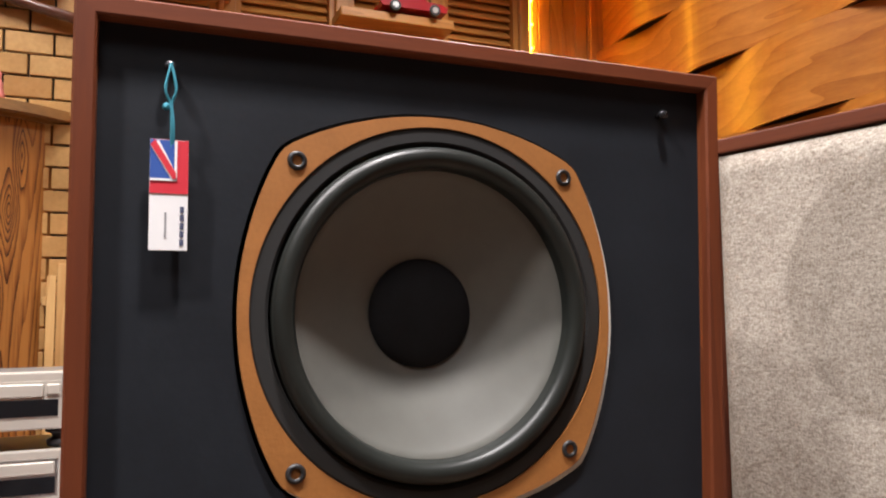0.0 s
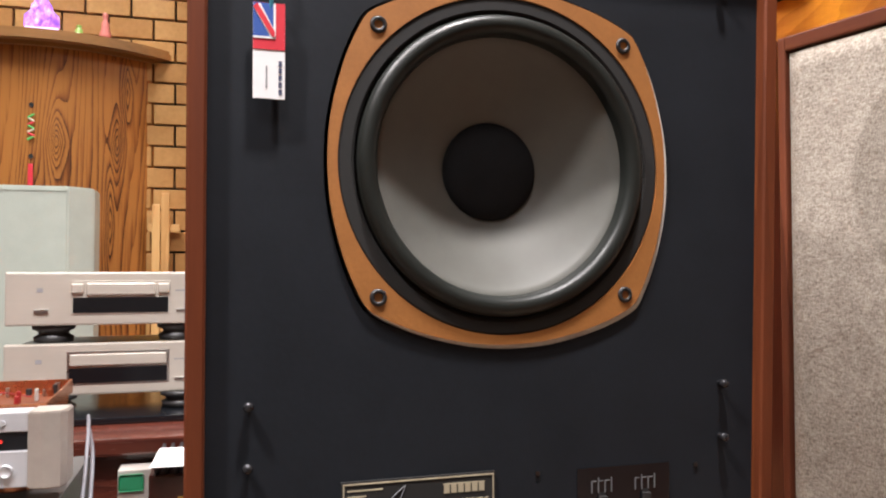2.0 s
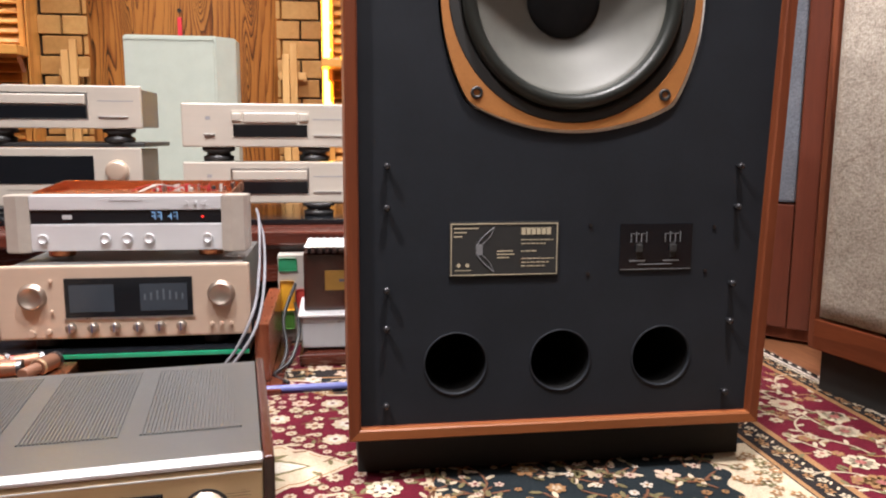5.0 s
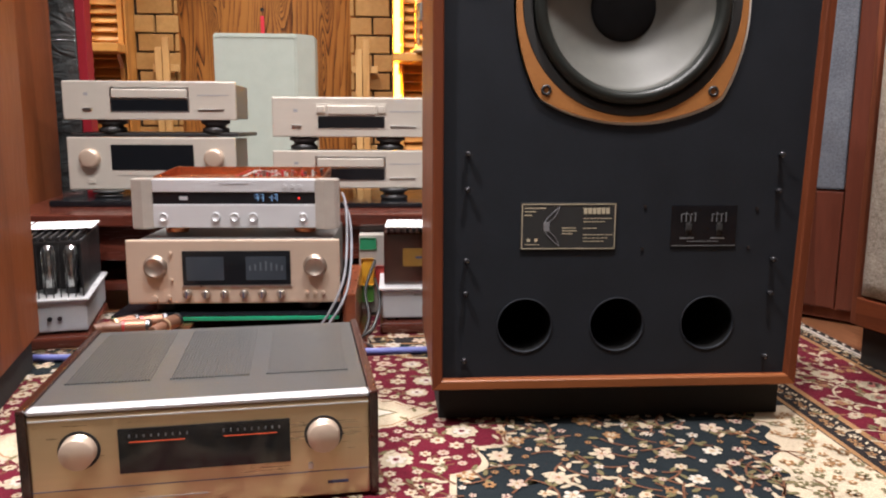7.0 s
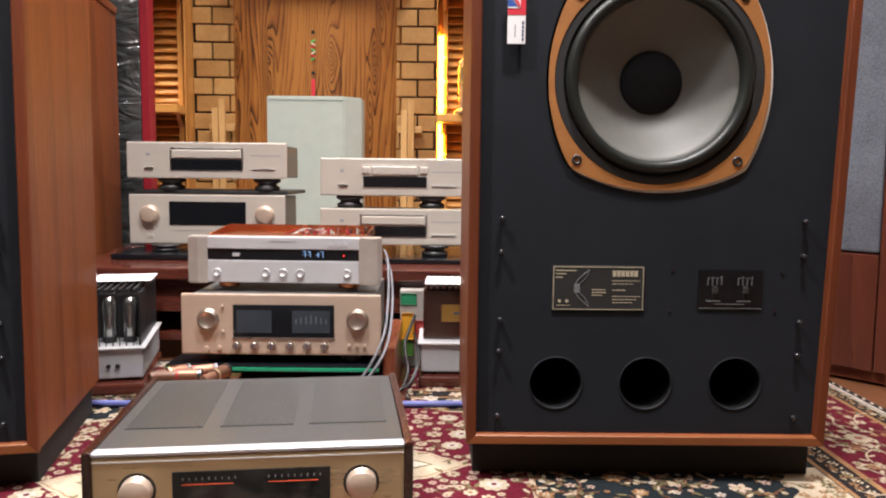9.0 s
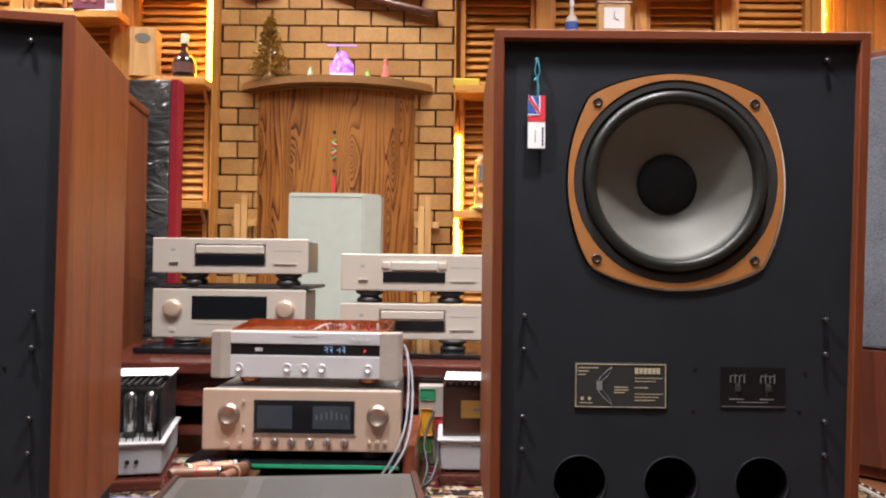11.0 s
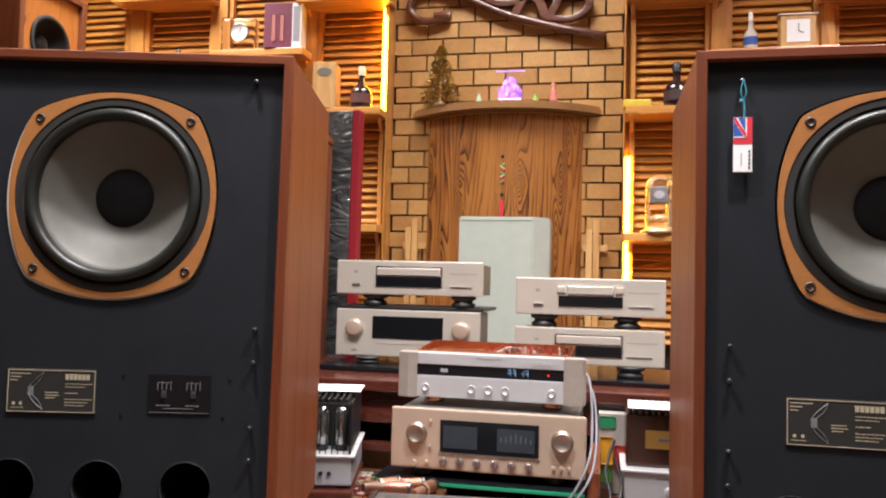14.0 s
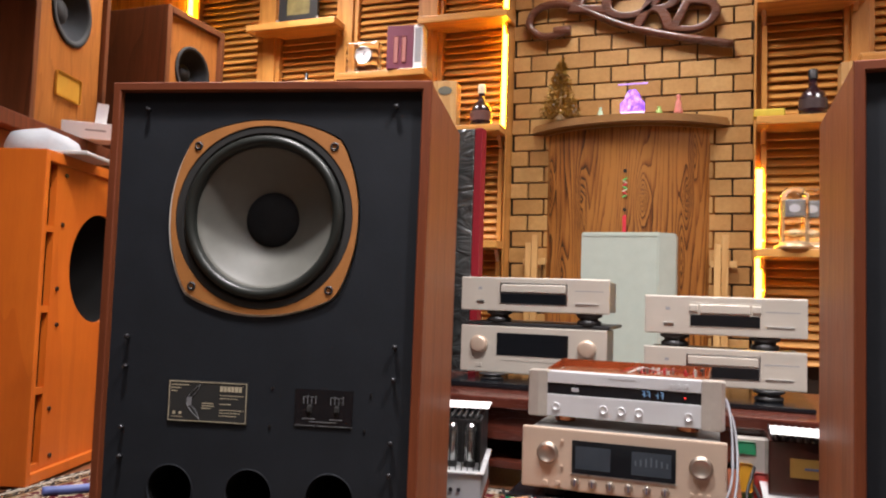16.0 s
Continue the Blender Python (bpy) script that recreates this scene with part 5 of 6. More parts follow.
def valve_amp(x, y, turn, tubes, label):
    solo("mahogany_board", box(-0.13, 0.13, -0.03, 0.3, 0, 0.026, 0.006), MAHOGANY, "glossy mahogany board lying on the rug", "board", at=pose(x, y, 0, 0, 0, turn), group="amplifier boards")
    v = thing("valve_amplifier", label, "valve amplifier", (x, y, 0.026), turn, group="valve amplifiers")
    part("chassis", box(-0.125, 0.125, 0, 0.3, 0.006, 0.0745, 0.004), plain("grey_silver_sheet", (0.52, 0.54, 0.555), 0.35, 0.3, 0.06, 60, 0.03), v, "silver chassis")
    part("deck_plate", box(-0.132, 0.132, -0.008, 0.305, 0.0747, 0.080, 0.002), GLARE_METAL, v, "chrome deck plate with its white reflection painted in")
    for s in (-1, 1):
        part("foot", rod((s * 0.1, 0.03, 0.003), 0.014, 0.006, "z", 14), BLACK, v)
    part("knob", lathe([(0.012, 0), (0.012, 0.012), (0.009, 0.014), (0, 0.014)], 20, "y", (-0.02, 0, 0.034)), SILVER, v, smooth=True)
    part("name_bar", box(-0.05, -0.005, -0.0006, 0, 0.06, 0.0645), GREY_INK, v)
    for xx in (0.05, 0.07):
        part("socket", rod((xx, -0.002, 0.036), 0.005, 0.006, "y", 12), DARK_STEEL, v)
    h1 = 0.205
    box_y = 0.105 if tubes else 0.03
    tr = part("transformer", box(-0.12, 0.12, box_y, 0.29, 0.0803, h1, 0.004), BLACK if tubes else ROSEWOOD, v, "black transformer cover" if tubes else "dark polished wooden cover")
    for k in range(15):
        part("fin", box(-0.112 + k * 0.0155, -0.106 + k * 0.0155, 0.01 if tubes else box_y + 0.01, 0.28, h1 + 0.0005, h1 + 0.010, 0.001, 1), BLACK, tr)
    if tubes:
        for k in range(5):
            tx = -0.094 + k * 0.046
            tb = part("valve", lathe([(0.0125, 0.080), (0.0125, 0.095), (0.0155, 0.10), (0.0165, 0.172), (0.012, 0.186), (0, 0.191)], 20, "z", (tx, 0.06, 0)), TUBE_GLASS, v, "glass valve", True)
            part("getter", lathe([(0.0168, 0.165), (0.0124, 0.1865), (0, 0.1915)], 20, "z", (tx, 0.06, 0)), CHROME, tb, "silvered valve tip", True)
            part("valve_base", rod((tx, 0.06, 0.088), 0.0145, 0.014, "z", 18), BLACK, tb)
        for k in range(17):
            part("cage_wire", rod((-0.118 + k * 0.01475, 0.012, 0.143), 0.0014, 0.126, "z", 6), BLACK, v)
        part("cage_rail", box(-0.12, 0.12, 0.009, 0.015, 0.197, 0.205, 0.001), BLACK, v)
        for s in (-1, 1):
            part("cage_side", box(s * 0.118 - 0.002, s * 0.118 + 0.002, 0.0155, box_y - 0.001, 0.0803, 0.204), BLACK, v)
    else:
        gp = part("name_plate", box(-0.075, 0.075, box_y - 0.002, box_y, 0.125, 0.168, 0.001), plain("dark_brass", (0.36, 0.20, 0.05), 0.35, 0.5), v, "engraved gold plate")
        part("print", box(-0.045, 0.035, box_y - 0.0028, box_y - 0.0018, 0.144, 0.149), INK, gp)
    return v


valve_amp(-0.850, 1.10, 13, True, "silver valve amplifier with glass valves and black cover")
valve_amp(0.045, 1.20, 0, False, "silver amplifier with dark wooden cover and gold plate")
# white sheets stand in for the covers' shiny tops reflecting light
for x, y, z, turn, w in ((-0.955, 1.245, 0.2465, 13, 0.055), (-0.825, 1.27, 0.2465, 13, 0.07), (0.045, 1.27, 0.2465, -2, 0.115)):
    solo("paper_sheet", box(-w, w, -0.06, 0.075, 0, 0.0012), PAPER, "white sheet for the reflection on a finned black cover", "paper", at=pose(x, y, z, 0, 0, turn), group="loose sheets")
mg = thing("colour_box", "bright printed box with green, red and yellow print", "printed box", (-0.09, 1.40, 0.0))
part("carton", box(-0.05, 0.02, -0.02, 0.03, 0.0, 0.205, 0.002), plain("pale_card", (0.34, 0.31, 0.28), 0.4), mg)
part("green_band", box(-0.048, -0.006, -0.0215, -0.02, 0.168, 0.198, 0.004), plain("green_card", (0.02, 0.20, 0.09), 0.4), mg)
part("yellow_patch", box(-0.046, -0.012, -0.0215, -0.02, 0.075, 0.145, 0.006), plain("yellow_card", (0.72, 0.36, 0.03), 0.4), mg)
part("red_patch", box(-0.010, 0.018, -0.0215, -0.02, 0.06, 0.125, 0.006), plain("red_card", (0.42, 0.04, 0.03), 0.4), mg)
part("green_patch", box(-0.046, -0.014, -0.0215, -0.02, 0.03, 0.07, 0.006), plain("leaf_card", (0.10, 0.27, 0.05), 0.4), mg)

# blue foam tube on the rug, cables and small parts
solo("blue_tube", tube([(-0.80, 1.0, 0.008), (-0.45, 1.0, 0.008), (-0.05, 1.015, 0.008), (0.35, 1.03, 0.008)], 0.0075, 12), plain("blue_tube_plastic", (0.11, 0.13, 0.36), 0.35, 0, 0.3, 30, 0.05), "thin blue plastic tube lying across the rug", "tube", True)
CAB = [[(-0.16, 1.30, 0.32), (-0.145, 1.2, 0.30), (-0.138, 1.1, 0.22), (-0.145, 1.02, 0.15), (-0.19, 0.99, 0.07), (-0.25, 1.0, 0.035)],
       [(-0.155, 1.28, 0.30), (-0.135, 1.18, 0.27), (-0.128, 1.08, 0.19), (-0.142, 1.0, 0.12), (-0.2, 0.97, 0.05), (-0.27, 0.97, 0.03)]]
for pts in CAB:
    solo("signal_cable", tube([(x - 0.016, y, z) for x, y, z in pts], 0.003, 10), CABLE, "grey cable hanging beside the amplifier", "cable", True, group="grey cables")
for pts in ([(-0.10, 1.34, 0.10), (-0.085, 1.2, 0.07), (-0.10, 1.12, 0.03), (-0.13, 1.09, 0.012), (-0.10, 1.05, 0.008)], [(-0.1, 1.36, 0.14), (-0.12, 1.25, 0.09), (-0.11, 1.17, 0.04), (-0.125, 1.1, 0.008)], [(-0.72, 1.3, 0.03), (-0.68, 1.22, 0.012), (-0.66, 1.12, 0.02), (-0.63, 1.05, 0.01)]):
    solo("power_cable", tube(pts, 0.004, 8), BLACK, "black cable curling on the rug", "cable", True, group="black cables")
solo("crossover_box", box(-0.085, 0.085, -0.045, 0.045, 0, 0.08, 0.003), COPPER, "copper-coloured box on the rug before the amplifier", "box", at=pose(-0.545, 0.945, 0.0, 0, 0, 5))
for x, y, z, tw in ((-0.585, 0.94, 0.0945, 48), (-0.535, 0.952, 0.0945, 30), (-0.495, 0.935, 0.0945, 75), (-0.555, 0.915, 0.0945, 8)):
    pl = thing("cable_plug", "copper and tan cable plug lying by the amplifier", "plug", (x, y, z), tw, group="cable plugs")
    part("barrel", rod((0, 0, 0.0), 0.014, 0.045, "x", 20, bevel=0.003), plain("aged_copper", (0.22, 0.11, 0.07), 0.42, 0.8), pl)
    part("sleeve", rod((-0.040, 0, 0.0), 0.010, 0.04, "x", 20, bevel=0.002), plain("tan_sleeve", (0.13, 0.06, 0.035), 0.4), pl)
    part("ring", rod((0.026, 0, 0.0), 0.0145, 0.007, "x", 20), DARK_STEEL, pl, "steel ring")
    part("band", rod((-0.018, 0, 0.0), 0.0146, 0.005, "x", 20), DARKRED if tw < 40 else GOLD, pl, "coloured marker band")

# swing tag on the speaker
tag = thing("swing_tag", "union-flag swing tag on a turquoise string", "tag", (0.0795, 0.608, 0.807))
part("string", tube([(0.0, -0.004, 0.061), (-0.004, -0.004, 0.04), (0.0, -0.002, 0.028), (0.001, -0.002, 0.012), (0.001, 0, -0.006)], 0.0011, 6), TURQUOISE, tag)
part("string", tube([(0.0, -0.004, 0.061), (0.004, -0.004, 0.04), (0.001, -0.002, 0.028), (0.0025, -0.002, 0.012), (0.0025, 0, -0.004)], 0.0011, 6), TURQUOISE, tag)
bm = bmesh.new()
bmesh.ops.create_icosphere(bm, subdivisions=1, radius=0.0035, matrix=Matrix.Translation((-0.003, -0.002, 0.026)))
part("knot", bm, TURQUOISE, tag)
part("card", box(-0.0143, 0.0143, 0.0, 0.0015, -0.088, 0.0, 0.0004), PAPER, tag, "white card")
part("flag_field", box(-0.0142, 0.0142, -0.0005, 0, -0.043, -0.0003), RED, tag)
part("blue_field", box(-0.0142, 0.005, -0.001, -0.0004, -0.0315, -0.0006), BLUE, tag)
for o, w2, mm in ((0.0, 0.0062, PAPER), (0.0, 0.0036, RED)):
    lift = 0.0012 if mm is PAPER else 0.0016
    part("saltire", slab([[(-0.0142, -0.004 - w2 * 0.2), (-0.0142 + w2, -0.0008), (0.005, -0.0265), (0.005, -0.0312), (0.0045 - w2 * 0.5, -0.0315)]], -lift, -lift + 0.0003), mm, tag)
part("white_line", box(0.0038, 0.0058, -0.0011, -0.0004, -0.0325, -0.0006), PAPER, tag)
part("white_line", box(-0.0142, 0.0058, -0.0011, -0.0004, -0.0330, -0.0312), PAPER, tag)
for k in range(5):
    part("print", box(0.0085, 0.0115, -0.0004, 0, -0.084 + k * 0.0065, -0.079 + k * 0.0065), INK, tag)
part("print", box(-0.003, -0.0015, -0.0004, 0, -0.078, -0.058), GREY_INK, tag)

# ---------- behind the left loudspeaker ----------
tc = thing("teak_cabinet", "plain teak cabinet standing behind the loudspeaker", "cabinet", (-1.129, 2.0, 0), 9)
part("side_panel", box(-0.021, 0.0, -0.40, 0.0, 0.03, 1.035, 0.003), TEAK_SIDE, tc)
part("side_panel", box(-0.42, -0.40, -0.40, 0.0, 0.03, 1.035, 0.003), TEAK_SIDE, tc)
part("front_panel", box(-0.3995, -0.0215, -0.395, -0.37, 0.03, 1.035, 0.003), TEAK_SIDE, tc)
part("back_panel", box(-0.3995, -0.0215, -0.02, -0.001, 0.03, 1.035, 0.003), TEAK_SIDE, tc)
part("top_board", box(-0.424, 0.004, -0.405, 0.004, 1.0355, 1.062, 0.004), TEAK_SIDE, tc)
part("plinth", box(-0.41, -0.01, -0.38, -0.01, 0.0, 0.0295), MATT, tc)
wp = thing("wrapped_panel", "tall dark panel wrapped in shiny film with a red edge", "wrapped panel", (-1.12, 2.06, 0))
n = Nodes("crinkled_film")
cr = n.noise(n.scaled(n.co, (1, 1, 2.2)), 8, 3, 0.5, 1.5)
n.bump(cr, 0.75, 0.025)
FILM = n.done(n.ramp(n.noise(n.co, 3, 2), (0.3, (0.02, 0.023, 0.024)), (0.7, (0.09, 0.10, 0.10))), 0.14, 0.1, 0.8)
part("panel", box(-0.35, 0.045, 0, 0.05, 0, 1.185, 0.006), FILM, wp)
part("red_edge", box(0.046, 0.075, 0.0, 0.055, 0, 1.187, 0.003), plain("dark_red_paint", (0.25, 0.01, 0.02), 0.4), wp)

# ---------- far corner: orange cabinet, crumpled plastic, box, speakers on a stage ---
oc = thing("orange_cabinet", "orange veneered speaker cabinet with an open round driver", "speaker cabinet", (-1.885, 0.856, 0), 107)
OW, OH, OD = 0.62, 0.895, 0.44
part("side_panel", box(-0.02, 0.0, 0, OD, 0, OH, 0.003), ORANGE, oc)
part("side_panel", box(OW, OW + 0.02, 0, OD, 0, OH, 0.003), ORANGE, oc)
part("top_panel", box(0.0005, OW - 0.0005, 0, OD, OH - 0.03, OH, 0.003), ORANGE, oc)
part("bottom_panel", box(0.0005, OW - 0.0005, 0, OD, 0.0, 0.03, 0.003), ORANGE, oc)
part("back_panel", box(0.0005, OW - 0.0005, OD - 0.02, OD - 0.001, 0.031, OH - 0.031), MATT, oc)
part("baffle", slab([[(0.055, 0.031), (OW - 0.055, 0.031), (OW - 0.055, OH - 0.031), (0.055, OH - 0.031)], circle(OW / 2, 0.585, 0.165, 56)], 0.012, 0.03), ORANGE, oc)
for s in (0, 1):
    x = 0.001 if s == 0 else OW - 0.054
    for z in (0.031, 0.235, 0.455, 0.675):
        part("slot_bridge", box(x, x + 0.053, 0.012, 0.03, z, z + 0.018), ORANGE, oc)
drv = part("driver", lathe([(0.1645, 0.0), (0.163, -0.02), (0.15, -0.03), (0.06, -0.13), (0.05, -0.11), (0, -0.10)], 56, "y", (OW / 2, 0.02, 0.585)), VOID, oc, "dark round driver", True)
for x in (0.09, OW - 0.09):
    for z in (0.06, 0.19, 0.42, 0.52, 0.70, 0.84):
        part("bolt", rod((x + 0.012 * math.sin(z * 31), 0.010, z), 0.006, 0.006, "y", 12), DARK_STEEL, oc)
# made-up cap shape, standing in for crumpled white plastic
crumpled_plastic = thing("crumpled_plastic", "crumpled white plastic, shaped as a cap, on the orange cabinet", "cap", (-2.03, 0.96, 0.895), 20)
bm = lathe([(0.10, 0.012), (0.102, 0.025), (0.09, 0.052), (0.06, 0.072), (0.0, 0.08)], 32)
for v in bm.verts:
    v.co.z += 0.012 * math.sin(v.co.x * 45 + 1) * math.cos(v.co.y * 38) * (v.co.z > 0.02)
part("crown", bm, plain("grey_white_plastic", (0.36, 0.375, 0.40), 0.8, 0, 0.1, 90, 0.3), crumpled_plastic, smooth=True)
part("brim", box(-0.105, 0.17, -0.09, 0.09, 0.0, 0.012, 0.005, 2), plain("pale_brim", (0.5, 0.48, 0.46), 0.7), crumpled_plastic)
wb = thing("white_box", "low white box with a small grey label", "box", (-2.375, 1.475, 1.065), 40)
part("carton", box(-0.10, 0.12, -0.05, 0.05, 0.0, 0.062, 0.003), PAPER, wb)
part("print", box(-0.02, 0.05, -0.0508, -0.05, 0.03, 0.036), GREY_INK, wb)


solo("price_card", box(-0.02, 0.02, -0.001, 0.001, 0.0, 0.085), PAPER, "white paper slip standing on the white box", "card", at=pose(-2.355, 1.49, 1.1275, -6, 4, 40))


def stage_speaker(x, y, z, turn, w, h, d, r, label, plate):
    s = thing("studio_speaker", label, "loudspeaker", (x, y, z), turn, group="walnut speakers on the stage")
    for x0, x1 in ((-w / 2, -w / 2 + 0.03), (w / 2 - 0.03, w / 2)):
        part("side_panel", box(x0, x1, 0, d, 0, h, 0.004), WALNUT_Z, s)
    part("top_panel", box(-w / 2 + 0.031, w / 2 - 0.031, 0, d, h - 0.03, h, 0.004), WALNUT_Z, s)
    part("bottom_panel", box(-w / 2 + 0.031, w / 2 - 0.031, 0, d, 0, 0.03, 0.004), WALNUT_Z, s)
    part("back_panel", box(-w / 2 + 0.031, w / 2 - 0.031, d - 0.02, d - 0.001, 0.031, h - 0.031), WALNUT_Z, s)
    cz = h * (0.6 if plate else 0.645)
    part("baffle", slab([[(-w / 2 + 0.031, 0.031), (w / 2 - 0.031, 0.031), (w / 2 - 0.031, h - 0.031), (-w / 2 + 0.031, h - 0.031)], circle(0, cz, r, 40)], 0.02, 0.036), BURL, s, "honey-coloured front board")
    dr = part("driver", lathe([(r, 0.004), (r * 0.97, 0.008), (r * 0.85, 0.006), (r * 0.82, -0.002), (r * 0.35, -0.05), (r * 0.3, -0.04), (0, -0.03)], 40, "y", (0, 0.02, cz)), MATT, s, "dark cone driver", True)
    part("cone", lathe([(r * 0.82, -0.0015), (r * 0.36, -0.048)], 40, "y", (0, 0.019, cz)), CAP_CLOTH, dr, smooth=True)
    if plate:
        part("badge", box(-0.085, 0.085, 0.016, 0.02, 0.17, 0.265, 0.01, 2), plain("brass_badge", (0.62, 0.34, 0.05), 0.35, 0.35), s, "gold badge plate")
    for k in range(3):
        part("slot", box(-w / 2 + 0.034, -w / 2 + 0.05, 0.016, 0.0202, h * 0.2 + k * h * 0.25, h * 0.2 + k * h * 0.25 + 0.03), MATT, s)


stage = thing("stage_shelf", "dark brown raised shelf carrying the far speakers", "shelf", (-2.40, 1.20, 0), 107, kind="structure")
part("shelf_top", box(-0.6, 1.45, -0.10, 0.75, 1.015, 1.065, 0.004), DARK_TEAK, stage)
part("shelf_front", box(-0.59, 1.44, -0.05, -0.02, 0.0, 1.014, 0.003), WALNUT_Z, stage)


def from_corner(x, y, turn, w):
    return x + w / 2 * math.cos(radians(turn)), y + w / 2 * math.sin(radians(turn))


sx, sy = from_corner(-2.44, 1.26, 107, 0.50)
stage_speaker(sx, sy, 1.065, 107, 0.51, 0.86, 0.36, 0.137, "tall walnut speaker with honey front and gold badge", True)
sx, sy = from_corner(-2.44, 1.915, 90, 0.40)
stage_speaker(sx, sy, 1.065, 90, 0.40, 0.70, 0.34, 0.118, "smaller walnut speaker with honey front", False)
solo("blue_tube", tube([(-1.78, 0.80, 0.012), (-1.72, 0.86, 0.012), (-1.66, 0.95, 0.012), (-1.64, 1.06, 0.012), (-1.70, 1.16, 0.012)], 0.0115, 12), plain("blue_hose_plastic", (0.09, 0.13, 0.36), 0.35, 0, 0.3, 30, 0.05), "thin blue plastic tube coiled on the floor", "tube", True)

# ---------- right side: tweed-fronted speaker and cabinet behind it ----------
tw = thing("tweed_speaker", "brown wooden speaker with a tweed grille and dark plinth", "loudspeaker", (0.906, 0.904, 0), -78)
TWW, TWZ0, TWZ1 = 0.66, 0.145, 0.905
part("side_panel", box(-0.018, -0.005, -0.012, 0.45, 0.082, 0.932, 0.003), DARK_TEAK, tw)
part("side_panel", box(TWW + 0.005, TWW + 0.018, -0.012, 0.45, 0.082, 0.932, 0.003), DARK_TEAK, tw)
part("top_panel", box(-0.0045, TWW + 0.0045, -0.012, 0.45, 0.909, 0.932, 0.003), DARK_TEAK_X, tw)
part("bottom_panel", box(-0.0045, TWW + 0.0045, -0.014, 0.45, 0.082, 0.141, 0.003), TEAK_X, tw)
part("back_panel", box(-0.0045, TWW + 0.0045, 0.43, 0.449, 0.142, 0.908), DARK_TEAK, tw)
bm = bmesh.new()
W, H = 40, 44
grid = [[None] * (H + 1) for _ in range(W + 1)]
for i in range(W + 1):
    for j in range(H + 1):
        x, z = TWW * i / W, TWZ0 + (TWZ1 - TWZ0) * j / H
        edge = min(x, TWW - x, z - TWZ0, TWZ1 - z)
        grid[i][j] = bm.verts.new((x, -0.018 + 0.012 * max(0, 1 - edge / 0.018) ** 2, z))
for i in range(W):
    for j in range(H):
        bm.faces.new((grid[i][j], grid[i + 1][j], grid[i + 1][j + 1], grid[i][j + 1]))
part("grille", bm, TWEED, tw, "beige and brown tweed grille cloth", True)
part("plinth", box(0.0, TWW, 0.006, 0.42, 0, 0.0815, 0.002), MATT, tw, "dark recessed plinth")
gc = thing("grey_grille_cabinet", "reddish brown cabinet with a blue-grey cloth panel", "speaker cabinet", (1.098, 1.215, 0), -48)
DOOR = wood("red_brown_door", (0.075, 0.02, 0.011), (0.15, 0.042, 0.025), "z", 8, 0.32, 0.2)
part("body", box(-0.45, 0.0, 0, 0.28, 0.0, 1.09, 0.004), DARK_TEAK, gc)
part("lower_door", box(-0.44, -0.052, -0.014, -0.001, 0.03, 0.325, 0.003), DOOR, gc)
part("cloth_panel", box(-0.44, -0.052, -0.016, -0.001, 0.33, 1.07, 0.006), BLUE_CLOTH, gc)
part("corner_post", box(-0.048, -0.003, -0.014, -0.001, 0.03, 1.07, 0.003), DOOR, gc)

# ---------- oriental rug ----------
rug = thing("oriental_rug", "dark blue and crimson oriental rug with cream flowers", "rug", (0, 0, 0))


def pile(name, col):
    n = Nodes(name)
    f, b = n.noise(n.co, 420, 3), n.noise(n.co, 14, 3)
    n.bump(f, 0.7, 0.003)
    t = n.math("MULTIPLY_ADD", f, 0.6, n.math("MULTIPLY", b, 0.4))
    return n.done(n.ramp(t, (0.3, tuple(c * 0.6 for c in col)), (0.7, tuple(c * 1.35 for c in col))), 0.95, 0, 0, 0.1)


NAVY, CRIMSON, CREAM = pile("navy_pile", (0.012, 0.016, 0.0185)), pile("crimson_pile", (0.092, 0.008, 0.017)), pile("cream_pile", (0.40, 0.33, 0.235))
TAN, ROSE, OLIVE, WHITEP, DARKP = pile("tan_pile", (0.24, 0.13, 0.06)), pile("rose_pile", (0.24, 0.09, 0.075)), pile("olive_pile", (0.13, 0.11, 0.055)), pile("white_pile", (0.46, 0.41, 0.345)), pile("black_pile", (0.015, 0.012, 0.012))
RX0, RX1, RY0, RY1 = -1.9, 0.965, -1.6, 1.42
part("base", box(RX0, RX1, RY0, RY1, -0.008, -0.0005, 0.002, 1), NAVY, rug)


def flat(loop, z, material, name):
    bm = bmesh.new()
    vs = [bm.verts.new((x, y, z)) for x, y in loop]
    es = [bm.edges.new((a, b)) for a, b in zip(vs, vs[1:] + vs[:1])]
    bmesh.ops.triangle_fill(bm, use_beauty=True, edges=es)
    for f in bm.faces:
        if f.normal.z < 0:
            f.normal_flip()
    data = bpy.data.meshes.new(name)
    bm.to_mesh(data)
    bm.free()
    data.materials.append(material)
    o = new(name, data)
    o.parent = rug
    return o


def band(inset0, inset1, z, material, name):
    outer = [(RX0 + inset0, RY0 + inset0), (RX1 - inset0, RY0 + inset0), (RX1 - inset0, RY1 - inset0), (RX0 + inset0, RY1 - inset0)]
    inner = [(RX0 + inset1, RY0 + inset1), (RX1 - inset1, RY0 + inset1), (RX1 - inset1, RY1 - inset1), (RX0 + inset1, RY1 - inset1)]
    bm = bmesh.new()
    o, i = [bm.verts.new((x, y, z)) for x, y in outer], [bm.verts.new((x, y, z)) for x, y in inner]
    for k in range(4):
        bm.faces.new((o[k], o[(k + 1) % 4], i[(k + 1) % 4], i[k]))
    return part(name, bm, material, rug)


